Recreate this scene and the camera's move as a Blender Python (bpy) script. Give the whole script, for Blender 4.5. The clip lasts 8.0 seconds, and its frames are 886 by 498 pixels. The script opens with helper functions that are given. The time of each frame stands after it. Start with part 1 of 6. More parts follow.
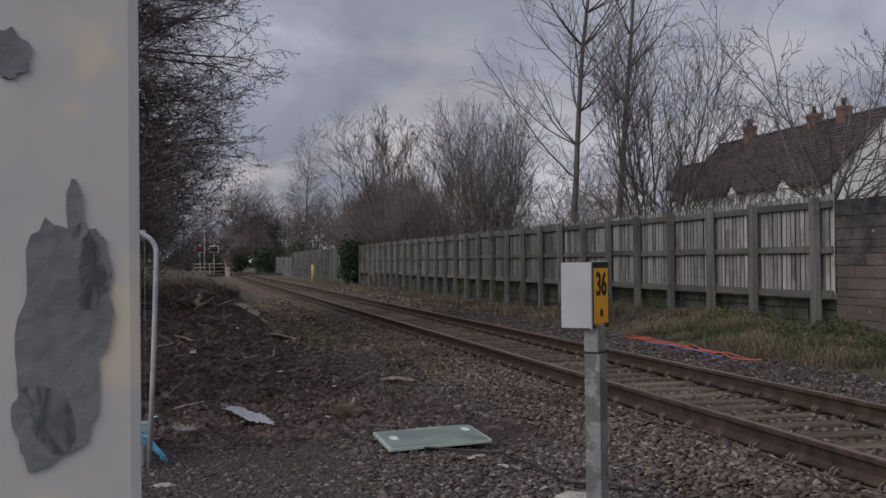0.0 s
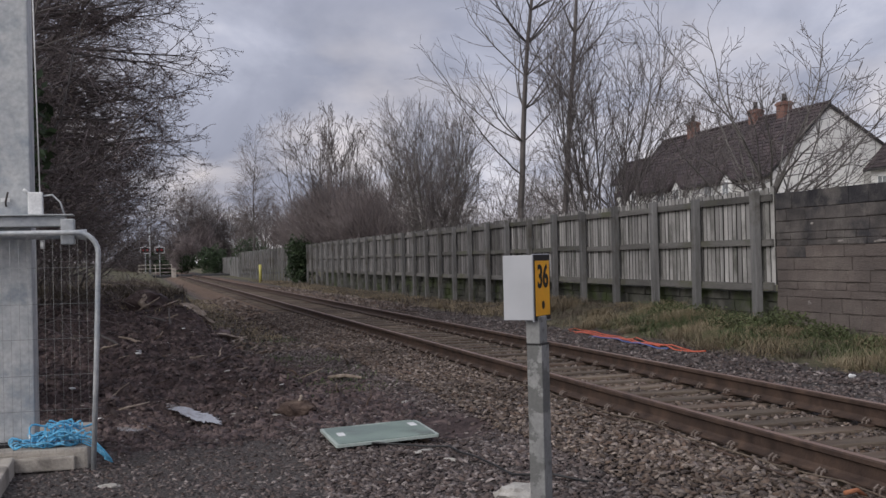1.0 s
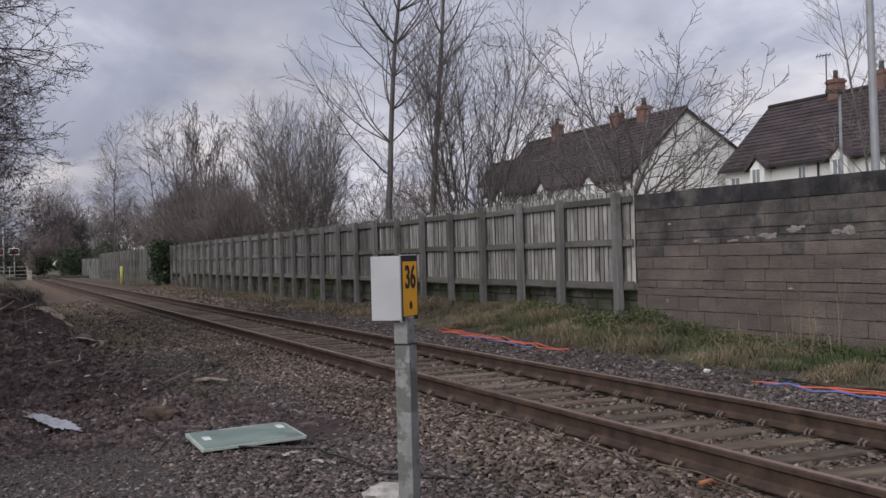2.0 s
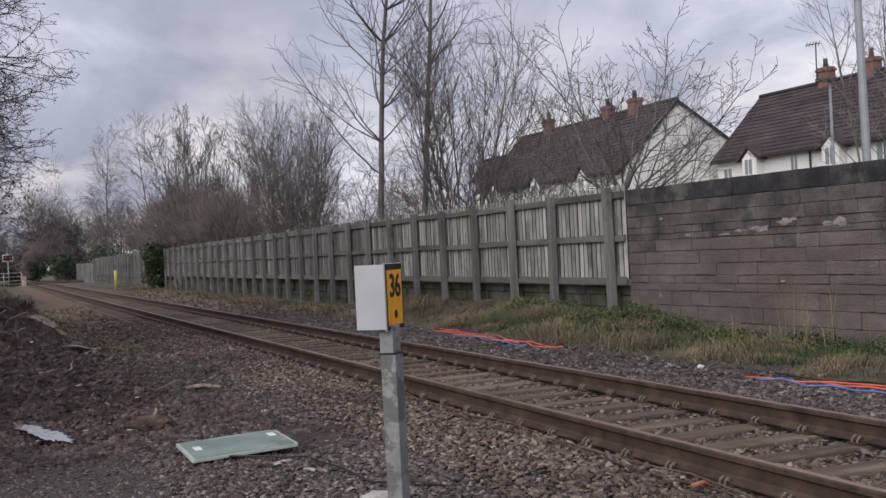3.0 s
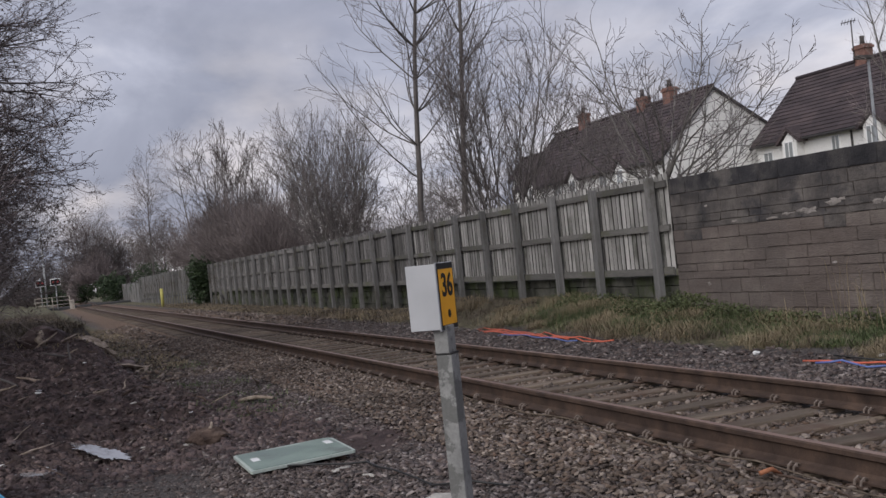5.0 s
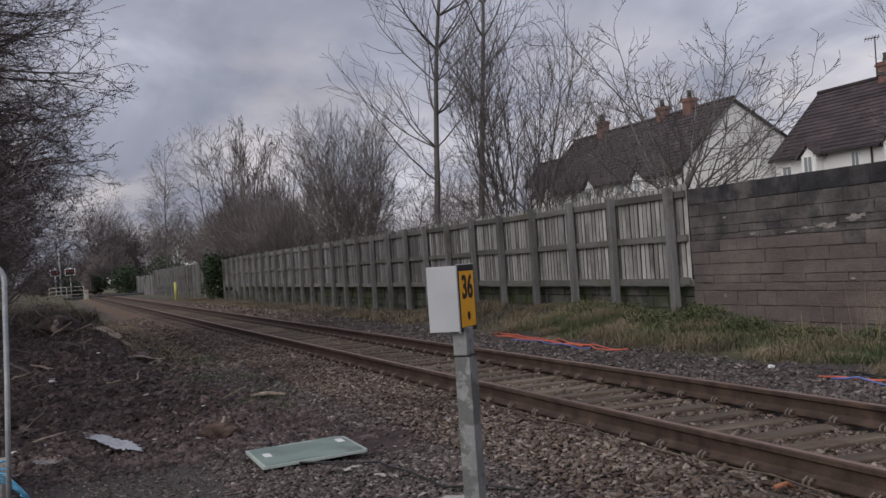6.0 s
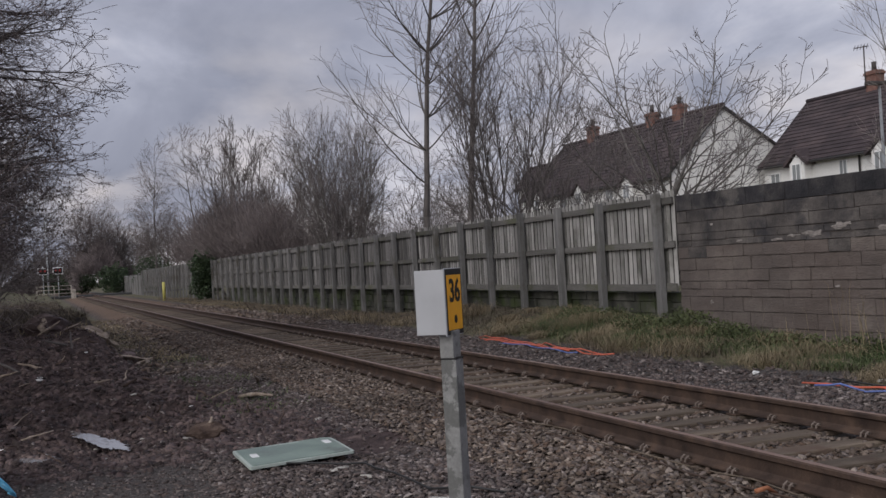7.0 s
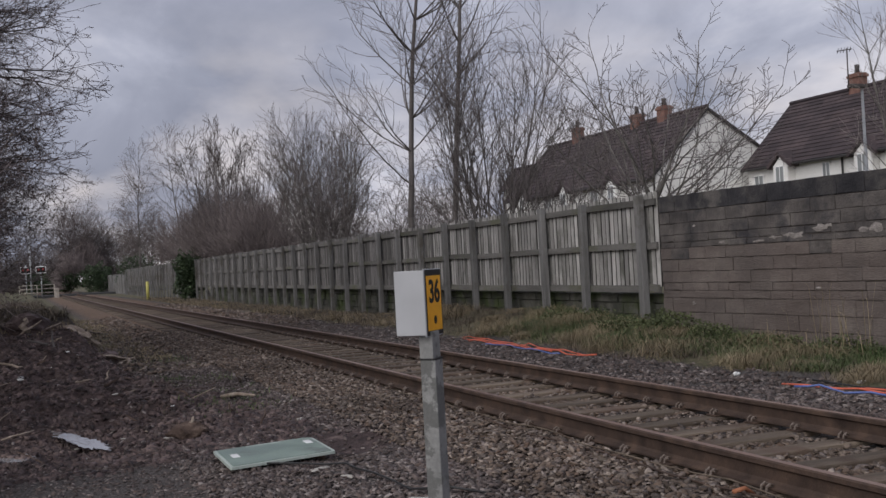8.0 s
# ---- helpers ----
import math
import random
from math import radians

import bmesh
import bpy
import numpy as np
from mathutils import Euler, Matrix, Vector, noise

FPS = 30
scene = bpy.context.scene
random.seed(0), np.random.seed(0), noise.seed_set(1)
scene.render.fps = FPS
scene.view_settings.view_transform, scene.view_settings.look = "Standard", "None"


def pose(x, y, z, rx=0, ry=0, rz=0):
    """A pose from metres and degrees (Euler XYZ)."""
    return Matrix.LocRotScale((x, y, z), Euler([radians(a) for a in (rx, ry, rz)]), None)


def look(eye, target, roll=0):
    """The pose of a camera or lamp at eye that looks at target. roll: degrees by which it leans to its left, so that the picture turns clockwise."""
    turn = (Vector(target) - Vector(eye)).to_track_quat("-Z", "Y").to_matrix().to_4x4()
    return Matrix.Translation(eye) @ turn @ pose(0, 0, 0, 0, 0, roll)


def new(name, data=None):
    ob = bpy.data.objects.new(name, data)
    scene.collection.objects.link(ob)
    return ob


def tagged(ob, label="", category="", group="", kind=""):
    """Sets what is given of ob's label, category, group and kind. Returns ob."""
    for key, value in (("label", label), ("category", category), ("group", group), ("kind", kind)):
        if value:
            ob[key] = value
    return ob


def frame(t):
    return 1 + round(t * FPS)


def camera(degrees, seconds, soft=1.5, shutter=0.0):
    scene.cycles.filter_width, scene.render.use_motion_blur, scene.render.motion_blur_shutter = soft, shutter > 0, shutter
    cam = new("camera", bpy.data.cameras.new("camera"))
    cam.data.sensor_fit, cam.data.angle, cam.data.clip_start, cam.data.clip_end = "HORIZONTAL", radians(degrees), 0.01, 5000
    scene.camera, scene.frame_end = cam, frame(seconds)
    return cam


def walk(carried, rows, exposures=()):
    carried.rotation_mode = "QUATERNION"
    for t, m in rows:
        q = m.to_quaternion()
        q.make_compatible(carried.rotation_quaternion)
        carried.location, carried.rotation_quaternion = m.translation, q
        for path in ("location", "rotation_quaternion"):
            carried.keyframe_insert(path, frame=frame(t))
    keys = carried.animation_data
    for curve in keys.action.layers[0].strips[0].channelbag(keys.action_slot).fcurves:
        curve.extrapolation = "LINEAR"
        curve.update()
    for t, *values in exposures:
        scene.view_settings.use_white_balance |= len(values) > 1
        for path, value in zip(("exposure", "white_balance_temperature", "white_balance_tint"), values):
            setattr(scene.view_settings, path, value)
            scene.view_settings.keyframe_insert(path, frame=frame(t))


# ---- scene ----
cam = camera(44.0, 8.0)
PATH = [
    (0, (-4.1195, 0.368, 1.25), (-3.677, 2.318, 1.271), -0.6),
    (0.5, (-4.108, 0.357, 1.234), (-3.641, 2.302, 1.25), -1.3),
    (1, (-4.099, 0.322, 1.229), (-3.5655, 2.25, 1.245), -1.3),
    (1.5, (-4.095, 0.307, 1.232), (-3.427, 2.192, 1.245), -1.5),
    (2, (-4.106, 0.293, 1.231), (-3.346, 2.142, 1.242), -1.5),
    (2.2, (-4.097, 0.297, 1.239), (-3.330, 2.146, 1.248), -1.8),
    (3.5, (-4.006, 0.338, 1.31), (-3.238, 2.185, 1.309), -3.9),
    (4, (-4.01, 0.341, 1.316), (-3.249, 2.19, 1.315), -5.4),
    (4.5, (-4.009, 0.361, 1.31), (-3.292, 2.228, 1.312), -5.7),
    (5, (-4.051, 0.412, 1.268), (-3.351, 2.285, 1.281), -5.9),
    (5.2, (-4.041, 0.447, 1.272), (-3.353, 2.325, 1.283), -5.5),
    (6.5, (-4.113, 0.397, 1.26), (-3.425, 2.275, 1.284), -3.4),
    (7, (-4.108, 0.357, 1.268), (-3.412, 2.232, 1.293), -3.3),
    (7.5, (-4.103, 0.343, 1.261), (-3.391, 2.212, 1.284), -3.3),
    (8, (-4.086, 0.335, 1.269), (-3.365, 2.2, 1.293), -3.1),
]
walk(cam, [(t, look(eye, target, roll)) for t, eye, target, roll in PATH],
     exposures=[(0.0, 0.28), (0.5, 0.38), (1.0, 0.70), (2.0, 0.74), (3.5, 1.10), (4.0, 1.28), (4.5, 1.26), (5.0, 0.70), (5.2, 0.61), (6.5, 0.50), (8.0, 0.55)])

# ---- light ----
SUN_EL, SUN_AZ = radians(38), radians(238)
world = bpy.data.worlds.new("overcast_sky")
scene.world = world
world.use_nodes = True
wn, wl = world.node_tree.nodes, world.node_tree.links
wn.clear()
w_out = wn.new("ShaderNodeOutputWorld")
w_bg = wn.new("ShaderNodeBackground")
w_sky = wn.new("ShaderNodeTexSky")
w_sky.sky_type, w_sky.sun_disc = "NISHITA", False
w_sky.sun_elevation, w_sky.sun_rotation = SUN_EL, SUN_AZ
w_sky.air_density, w_sky.dust_density = 1.0, 3.0
w_tc = wn.new("ShaderNodeTexCoord")
w_sep = wn.new("ShaderNodeSeparateXYZ")
wl.new(w_tc.outputs["Generated"], w_sep.inputs[0])
# clouds lie on a flat ceiling, so they flatten towards the horizon
w_add = wn.new("ShaderNodeMath"); w_add.operation = "ADD"; w_add.inputs[1].default_value = 0.40
w_abs = wn.new("ShaderNodeMath"); w_abs.operation = "ABSOLUTE"
wl.new(w_sep.outputs["Z"], w_abs.inputs[0]); wl.new(w_abs.outputs[0], w_add.inputs[0])
w_div = wn.new("ShaderNodeVectorMath"); w_div.operation = "DIVIDE"
w_cmb = wn.new("ShaderNodeCombineXYZ")
wl.new(w_add.outputs[0], w_cmb.inputs[0]); wl.new(w_add.outputs[0], w_cmb.inputs[1]); w_cmb.inputs[2].default_value = 1
wl.new(w_tc.outputs["Generated"], w_div.inputs[0]); wl.new(w_cmb.outputs[0], w_div.inputs[1])
w_map = wn.new("ShaderNodeMapping")
w_map.inputs["Location"].default_value = (3.1, 0.7, 0.0)
wl.new(w_div.outputs[0], w_map.inputs[0])
w_n1 = wn.new("ShaderNodeTexNoise")
w_n1.inputs["Scale"].default_value, w_n1.inputs["Detail"].default_value, w_n1.inputs["Roughness"].default_value = 2.1, 8, 0.54
w_n1.inputs["Distortion"].default_value = 0.5
wl.new(w_map.outputs[0], w_n1.inputs["Vector"])
w_ramp = wn.new("ShaderNodeValToRGB")
els = w_ramp.color_ramp.elements
els[0].position, els[0].color = 0.30, (0.185, 0.195, 0.25, 1)
els[1].position, els[1].color = 0.78, (0.74, 0.735, 0.765, 1)
for at_, c_ in ((0.44, (0.24, 0.25, 0.312, 1)), (0.53, (0.315, 0.325, 0.395, 1)), (0.62, (0.43, 0.435, 0.50, 1))):
    els.new(at_).color = c_
wl.new(w_n1.outputs["Fac"], w_ramp.inputs[0])
# a thin warm gap under the cloud at the horizon
w_hz = wn.new("ShaderNodeMapRange")
w_hz.inputs["From Min"].default_value, w_hz.inputs["From Max"].default_value = 0.03, 0.24
w_hz.inputs["To Min"].default_value, w_hz.inputs["To Max"].default_value = 0.62, 0.0
wl.new(w_sep.outputs["Z"], w_hz.inputs["Value"])
w_gap = wn.new("ShaderNodeMix"); w_gap.data_type = "RGBA"
w_gap.inputs[7].default_value = (0.76, 0.68, 0.64, 1)
w_n2 = wn.new("ShaderNodeTexNoise")
w_n2.inputs["Scale"].default_value, w_n2.inputs["Detail"].default_value, w_n2.inputs["Roughness"].default_value = 7.0, 5, 0.5
w_str = wn.new("ShaderNodeMapping")
w_str.inputs["Scale"].default_value = (1, 1, 2.2)
wl.new(w_tc.outputs["Generated"], w_str.inputs[0]); wl.new(w_str.outputs[0], w_n2.inputs["Vector"])
w_brk = wn.new("ShaderNodeMapRange")
w_brk.inputs["From Min"].default_value, w_brk.inputs["From Max"].default_value = 0.46, 0.66
wl.new(w_n2.outputs["Fac"], w_brk.inputs["Value"])
w_amt = wn.new("ShaderNodeMath"); w_amt.operation = "MULTIPLY"
wl.new(w_hz.outputs[0], w_amt.inputs[0]); wl.new(w_brk.outputs[0], w_amt.inputs[1])
wl.new(w_amt.outputs[0], w_gap.inputs[0]); wl.new(w_ramp.outputs[0], w_gap.inputs[6])
w_mul = wn.new("ShaderNodeMix"); w_mul.data_type = "RGBA"; w_mul.blend_type = "MULTIPLY"
w_mul.inputs[0].default_value = 1.0
w_mul.inputs[7].default_value = (0.06, 0.06, 0.06, 1)
wl.new(w_sky.outputs[0], w_mul.inputs[6])
w_mix = wn.new("ShaderNodeMix"); w_mix.data_type = "RGBA"
w_mix.inputs[0].default_value = 0.92
wl.new(w_mul.outputs[2], w_mix.inputs[6]); wl.new(w_gap.outputs[2], w_mix.inputs[7])
wl.new(w_mix.outputs[2], w_bg.inputs["Color"])
w_bg.inputs["Strength"].default_value = 1.0
wl.new(w_bg.outputs[0], w_out.inputs[0])

sun_data = bpy.data.lights.new("sun", "SUN")
sun_data.energy, sun_data.angle, sun_data.color = 1.4, radians(60), (1.0, 0.97, 0.94)
sun = new("sun", sun_data)
sun_dir = Vector((math.sin(SUN_AZ) * math.cos(SUN_EL), math.cos(SUN_AZ) * math.cos(SUN_EL), math.sin(SUN_EL)))
sun.matrix_world = look(sun_dir * 60, (0, 0, 0))


# ---- materials ----
def material(name, colours, scale=4.0, rough=0.8, bump=0.2, metal=0.0, grain=60.0, stretch=(1, 1, 1), vary=0.0,
             island=0.0, stain=None, stain_scale=0.8, stain_at=(0.5, 0.65), spec=0.3, joined=False):
    """colours: two or three base colours mixed by a coarse noise; vary, island: spread of brightness per object, per piece."""
    m = bpy.data.materials.new(name)
    m.use_nodes = True
    n, l = m.node_tree.nodes, m.node_tree.links
    b = n["Principled BSDF"]
    tc = n.new("ShaderNodeTexCoord")
    mp = n.new("ShaderNodeMapping")
    mp.inputs["Scale"].default_value = stretch
    oi = n.new("ShaderNodeObjectInfo")
    sh = n.new("ShaderNodeVectorMath"); sh.operation = "ADD"
    ml = n.new("ShaderNodeMath"); ml.operation = "MULTIPLY"; ml.inputs[1].default_value = 37.0
    l.new(oi.outputs["Random"], ml.inputs[0])
    if joined:
        ml.inputs[1].default_value = 0.0
    l.new(tc.outputs["Object"], sh.inputs[0]); l.new(ml.outputs[0], sh.inputs[1])
    l.new(sh.outputs[0], mp.inputs[0])
    big = n.new("ShaderNodeTexNoise")
    big.inputs["Scale"].default_value, big.inputs["Detail"].default_value, big.inputs["Roughness"].default_value = scale, 5, 0.6
    l.new(mp.outputs[0], big.inputs["Vector"])
    fine = n.new("ShaderNodeTexNoise")
    fine.inputs["Scale"].default_value, fine.inputs["Detail"].default_value = grain, 4
    l.new(mp.outputs[0], fine.inputs["Vector"])
    ramp = n.new("ShaderNodeValToRGB")
    r = ramp.color_ramp.elements
    r[0].position, r[0].color = 0.32, (*colours[0], 1)
    r[1].position, r[1].color = 0.68, (*colours[-1], 1)
    if len(colours) == 3:
        r.new(0.5).color = (*colours[1], 1)
    l.new(big.outputs["Fac"], ramp.inputs[0])
    col = ramp.outputs[0]
    if stain:
        sn = n.new("ShaderNodeTexNoise")
        sn.inputs["Scale"].default_value, sn.inputs["Detail"].default_value, sn.inputs["Roughness"].default_value = stain_scale, 6, 0.65
        l.new(sh.outputs[0], sn.inputs["Vector"])
        mr = n.new("ShaderNodeMapRange")
        mr.inputs["From Min"].default_value, mr.inputs["From Max"].default_value = stain_at
        l.new(sn.outputs["Fac"], mr.inputs["Value"])
        mx = n.new("ShaderNodeMix"); mx.data_type = "RGBA"
        mx.inputs[7].default_value = (*stain, 1)
        l.new(mr.outputs[0], mx.inputs[0]); l.new(col, mx.inputs[6])
        col = mx.outputs[2]
    # brightness: grain, per object, per island
    add = n.new("ShaderNodeMapRange")
    add.inputs["To Min"].default_value, add.inputs["To Max"].default_value = 0.72, 1.28
    add.clamp = False
    l.new(fine.outputs["Fac"], add.inputs["Value"])
    val = add.outputs[0]
    for amount, src in ((vary, oi.outputs["Random"]), (island, None)):
        if amount:
            if src is None:
                src = n.new("ShaderNodeNewGeometry").outputs["Random Per Island"]
            k = n.new("ShaderNodeMapRange")
            k.inputs["To Min"].default_value, k.inputs["To Max"].default_value = 1 - amount, 1 + amount
            l.new(src, k.inputs["Value"])
            mm = n.new("ShaderNodeMath"); mm.operation = "MULTIPLY"
            l.new(val, mm.inputs[0]); l.new(k.outputs[0], mm.inputs[1])
            val = mm.outputs[0]
    hsv = n.new("ShaderNodeHueSaturation")
    l.new(col, hsv.inputs["Color"]); l.new(val, hsv.inputs["Value"])
    l.new(hsv.outputs[0], b.inputs["Base Color"])
    rr = n.new("ShaderNodeMapRange")
    rr.inputs["To Min"].default_value, rr.inputs["To Max"].default_value = max(0.03, rough - 0.12), min(1, rough + 0.12)
    l.new(big.outputs["Fac"], rr.inputs["Value"]); l.new(rr.outputs[0], b.inputs["Roughness"])
    b.inputs["Metallic"].default_value = metal
    b.inputs["Specular IOR Level"].default_value = spec
    if bump:
        bp = n.new("ShaderNodeBump")
        bp.inputs["Strength"].default_value, bp.inputs["Distance"].default_value = bump, 0.02
        l.new(fine.outputs["Fac"], bp.inputs["Height"]); l.new(bp.outputs[0], b.inputs["Normal"])
    return m


def zone_material():
    """Ground: ballast, dark mud, rust-brown ballast and turf, by zone weights stored on the sheet."""
    m = bpy.data.materials.new("ground_mixed")
    m.use_nodes = True
    n, l = m.node_tree.nodes, m.node_tree.links
    b = n["Principled BSDF"]
    tc = n.new("ShaderNodeTexCoord")

    def noise_node(scale, detail=6, rough=0.6):
        q = n.new("ShaderNodeTexNoise")
        q.inputs["Scale"].default_value, q.inputs["Detail"].default_value, q.inputs["Roughness"].default_value = scale, detail, rough
        l.new(tc.outputs["Object"], q.inputs["Vector"])
        return q.outputs["Fac"]

    def ramp_node(src, *stops):
        q = n.new("ShaderNodeValToRGB")
        e = q.color_ramp.elements
        e[0].position, e[0].color = stops[0][0], (*stops[0][1], 1)
        e[1].position, e[1].color = stops[-1][0], (*stops[-1][1], 1)
        for p, c in stops[1:-1]:
            e.new(p).color = (*c, 1)
        l.new(src, q.inputs[0])
        return q.outputs[0]

    grain, mid, broad = noise_node(38), noise_node(6), noise_node(0.7)
    stone = ramp_node(grain, (0.35, (0.028, 0.025, 0.024)), (0.5, (0.066, 0.057, 0.054)), (0.68, (0.15, 0.133, 0.125)))
    mud = ramp_node(mid, (0.32, (0.026, 0.018, 0.018)), (0.52, (0.075, 0.053, 0.051)), (0.70, (0.18, 0.134, 0.124)))
    rust = ramp_node(grain, (0.35, (0.06, 0.04, 0.03)), (0.65, (0.21, 0.14, 0.095)))
    turf = ramp_node(mid, (0.3, (0.045, 0.048, 0.026)), (0.5, (0.095, 0.088, 0.052)), (0.7, (0.18, 0.15, 0.10)))
    col = stone
    for name, src in (("rust", rust), ("turf", turf), ("mud", mud)):
        at = n.new("ShaderNodeAttribute")
        at.attribute_name = name
        # ragged edges between zones
        k = n.new("ShaderNodeMath"); k.operation = "MULTIPLY_ADD"; k.inputs[1].default_value = 0.9; k.inputs[2].default_value = -0.45
        l.new(mid, k.inputs[0])
        s = n.new("ShaderNodeMath"); s.operation = "ADD"
        l.new(at.outputs["Fac"], s.inputs[0]); l.new(k.outputs[0], s.inputs[1])
        g = n.new("ShaderNodeMapRange")
        g.inputs["From Min"].default_value, g.inputs["From Max"].default_value = 0.35, 0.65
        l.new(s.outputs[0], g.inputs["Value"])
        mx = n.new("ShaderNodeMix"); mx.data_type = "RGBA"
        l.new(g.outputs[0], mx.inputs[0]); l.new(col, mx.inputs[6]); l.new(src, mx.inputs[7])
        col = mx.outputs[2]
    hsv = n.new("ShaderNodeHueSaturation")
    br = n.new("ShaderNodeMapRange")
    br.inputs["To Min"].default_value, br.inputs["To Max"].default_value = 0.65, 1.35
    l.new(broad, br.inputs["Value"]); l.new(br.outputs[0], hsv.inputs["Value"]); l.new(col, hsv.inputs["Color"])
    l.new(hsv.outputs[0], b.inputs["Base Color"])
    b.inputs["Roughness"].default_value = 0.85
    b.inputs["Specular IOR Level"].default_value = 0.25
    bp = n.new("ShaderNodeBump")
    bp.inputs["Strength"].default_value, bp.inputs["Distance"].default_value = 0.7, 0.05
    l.new(grain, bp.inputs["Height"]); l.new(bp.outputs[0], b.inputs["Normal"])
    return m


M_GROUND = zone_material()


def stone_material(name, stops, rough=0.85):
    """Broken stone: each piece takes its own colour from the ramp, with mottling and a rough face."""
    m = bpy.data.materials.new(name)
    m.use_nodes = True
    n, l = m.node_tree.nodes, m.node_tree.links
    b = n["Principled BSDF"]
    g = n.new("ShaderNodeNewGeometry")
    r = n.new("ShaderNodeValToRGB")
    e = r.color_ramp.elements
    e[0].position, e[0].color = 0.0, (*stops[0], 1)
    e[1].position, e[1].color = 1.0, (*stops[-1], 1)
    for i, c in enumerate(stops[1:-1]):
        e.new((i + 1) / (len(stops) - 1)).color = (*c, 1)
    l.new(g.outputs["Random Per Island"], r.inputs[0])
    tc = n.new("ShaderNodeTexCoord")
    q = n.new("ShaderNodeTexNoise"); q.inputs["Scale"].default_value, q.inputs["Detail"].default_value = 45, 5
    w = n.new("ShaderNodeTexNoise"); w.inputs["Scale"].default_value, w.inputs["Detail"].default_value = 0.5, 4
    l.new(tc.outputs["Object"], q.inputs["Vector"]); l.new(tc.outputs["Object"], w.inputs["Vector"])
    k = n.new("ShaderNodeMath"); k.operation = "MULTIPLY"
    l.new(q.outputs["Fac"], k.inputs[0]); l.new(w.outputs["Fac"], k.inputs[1])
    a = n.new("ShaderNodeMapRange"); a.inputs["From Max"].default_value = 0.5
    a.inputs["To Min"].default_value, a.inputs["To Max"].default_value = 0.4, 1.6
    l.new(k.outputs[0], a.inputs["Value"])
    h = n.new("ShaderNodeHueSaturation")
    l.new(r.outputs[0], h.inputs["Color"]); l.new(a.outputs[0], h.inputs["Value"]); l.new(h.outputs[0], b.inputs["Base Color"])
    b.inputs["Roughness"].default_value = rough
    b.inputs["Specular IOR Level"].default_value = 0.3
    bp = n.new("ShaderNodeBump"); bp.inputs["Strength"].default_value, bp.inputs["Distance"].default_value = 0.5, 0.01
    l.new(q.outputs["Fac"], bp.inputs["Height"]); l.new(bp.outputs[0], b.inputs["Normal"])
    return m


M_BALLAST = stone_material("broken_ballast", [(0.0274, 0.0216, 0.0206), (0.118, 0.0915, 0.0842), (0.0441, 0.0345, 0.0334), (0.186, 0.155, 0.147), (0.0784, 0.0551, 0.047), (0.142, 0.117, 0.112), (0.0333, 0.0256, 0.0254), (0.284, 0.246, 0.232), (0.0392, 0.0305, 0.0284), (0.098, 0.0768, 0.0716)])
M_BALLAST_R = stone_material("rust_stained_ballast", [(0.0294, 0.0224, 0.0186), (0.147, 0.109, 0.0862), (0.0588, 0.0438, 0.0362), (0.225, 0.181, 0.151), (0.108, 0.0702, 0.051), (0.167, 0.136, 0.123), (0.0392, 0.0292, 0.0246), (0.323, 0.268, 0.231), (0.049, 0.0361, 0.0294)])
M_STONE = material("ballast_stone", [(0.072, 0.065, 0.062), (0.125, 0.111, 0.103), (0.215, 0.19, 0.174)], 1.2, 0.85, 0.3, island=0.55, stain=(0.13, 0.085, 0.06), stain_scale=0.35, stain_at=(0.42, 0.62))
M_MUD = material("mud_clod", [(0.0338, 0.0221, 0.0221), (0.0806, 0.0572, 0.0546), (0.15, 0.112, 0.104)], 2.6, 0.65, 0.5, island=0.6)
M_RAIL = material("rusty_rail_steel", [(0.0409, 0.028, 0.023), (0.0688, 0.046, 0.036), (0.107, 0.07, 0.052)], 5, 0.75, 0.25, metal=0.2)
M_RAILTOP = material("worn_rail_head", [(0.16, 0.095, 0.07), (0.24, 0.15, 0.115), (0.30, 0.21, 0.17)], 4, 0.45, 0.1, metal=0.5, stretch=(1, 0.1, 1))
M_CLIP = material("rail_clip_steel", [(0.15, 0.12, 0.10), (0.25, 0.205, 0.18)], 20, 0.6, 0.2, metal=0.4)
M_SLEEPER = material("weathered_sleeper", [(0.07, 0.054, 0.041), (0.12, 0.094, 0.072), (0.18, 0.143, 0.110)], 3, 0.85, 0.5, stretch=(0.25, 2, 2), vary=0.3, grain=40, stain=(0.09, 0.06, 0.045), stain_scale=2.0)
M_BOARD = material("silvered_fence_board", [(0.20, 0.193, 0.186), (0.315, 0.303, 0.292), (0.43, 0.416, 0.40)], 2, 0.9, 0.35, stretch=(2, 2, 0.12), vary=0.30, island=0.25, grain=45, stain=(0.115, 0.113, 0.100), stain_scale=0.6, stain_at=(0.48, 0.66))
M_BOARD_DARK = material("darker_fence_board", [(0.116, 0.109, 0.106), (0.176, 0.166, 0.162), (0.249, 0.237, 0.23)], 2, 0.9, 0.35, stretch=(2, 2, 0.12), vary=0.30, island=0.25, grain=45, stain=(0.085, 0.082, 0.076), stain_scale=0.6, stain_at=(0.48, 0.66))
# dark edge colour carries the shade of the slots between boards
M_BOARDEDGE = material("gap_shade_board_edge", [(0.035, 0.034, 0.031), (0.065, 0.062, 0.056)], 3, 0.95, 0.2)
M_POST = material("grey_fence_timber", [(0.10, 0.097, 0.095), (0.148, 0.145, 0.142), (0.205, 0.20, 0.196)], 2.5, 0.9, 0.45, stretch=(2, 2, 0.2), vary=0.2, island=0.2, grain=40, stain=(0.095, 0.088, 0.076), stain_scale=1.4)
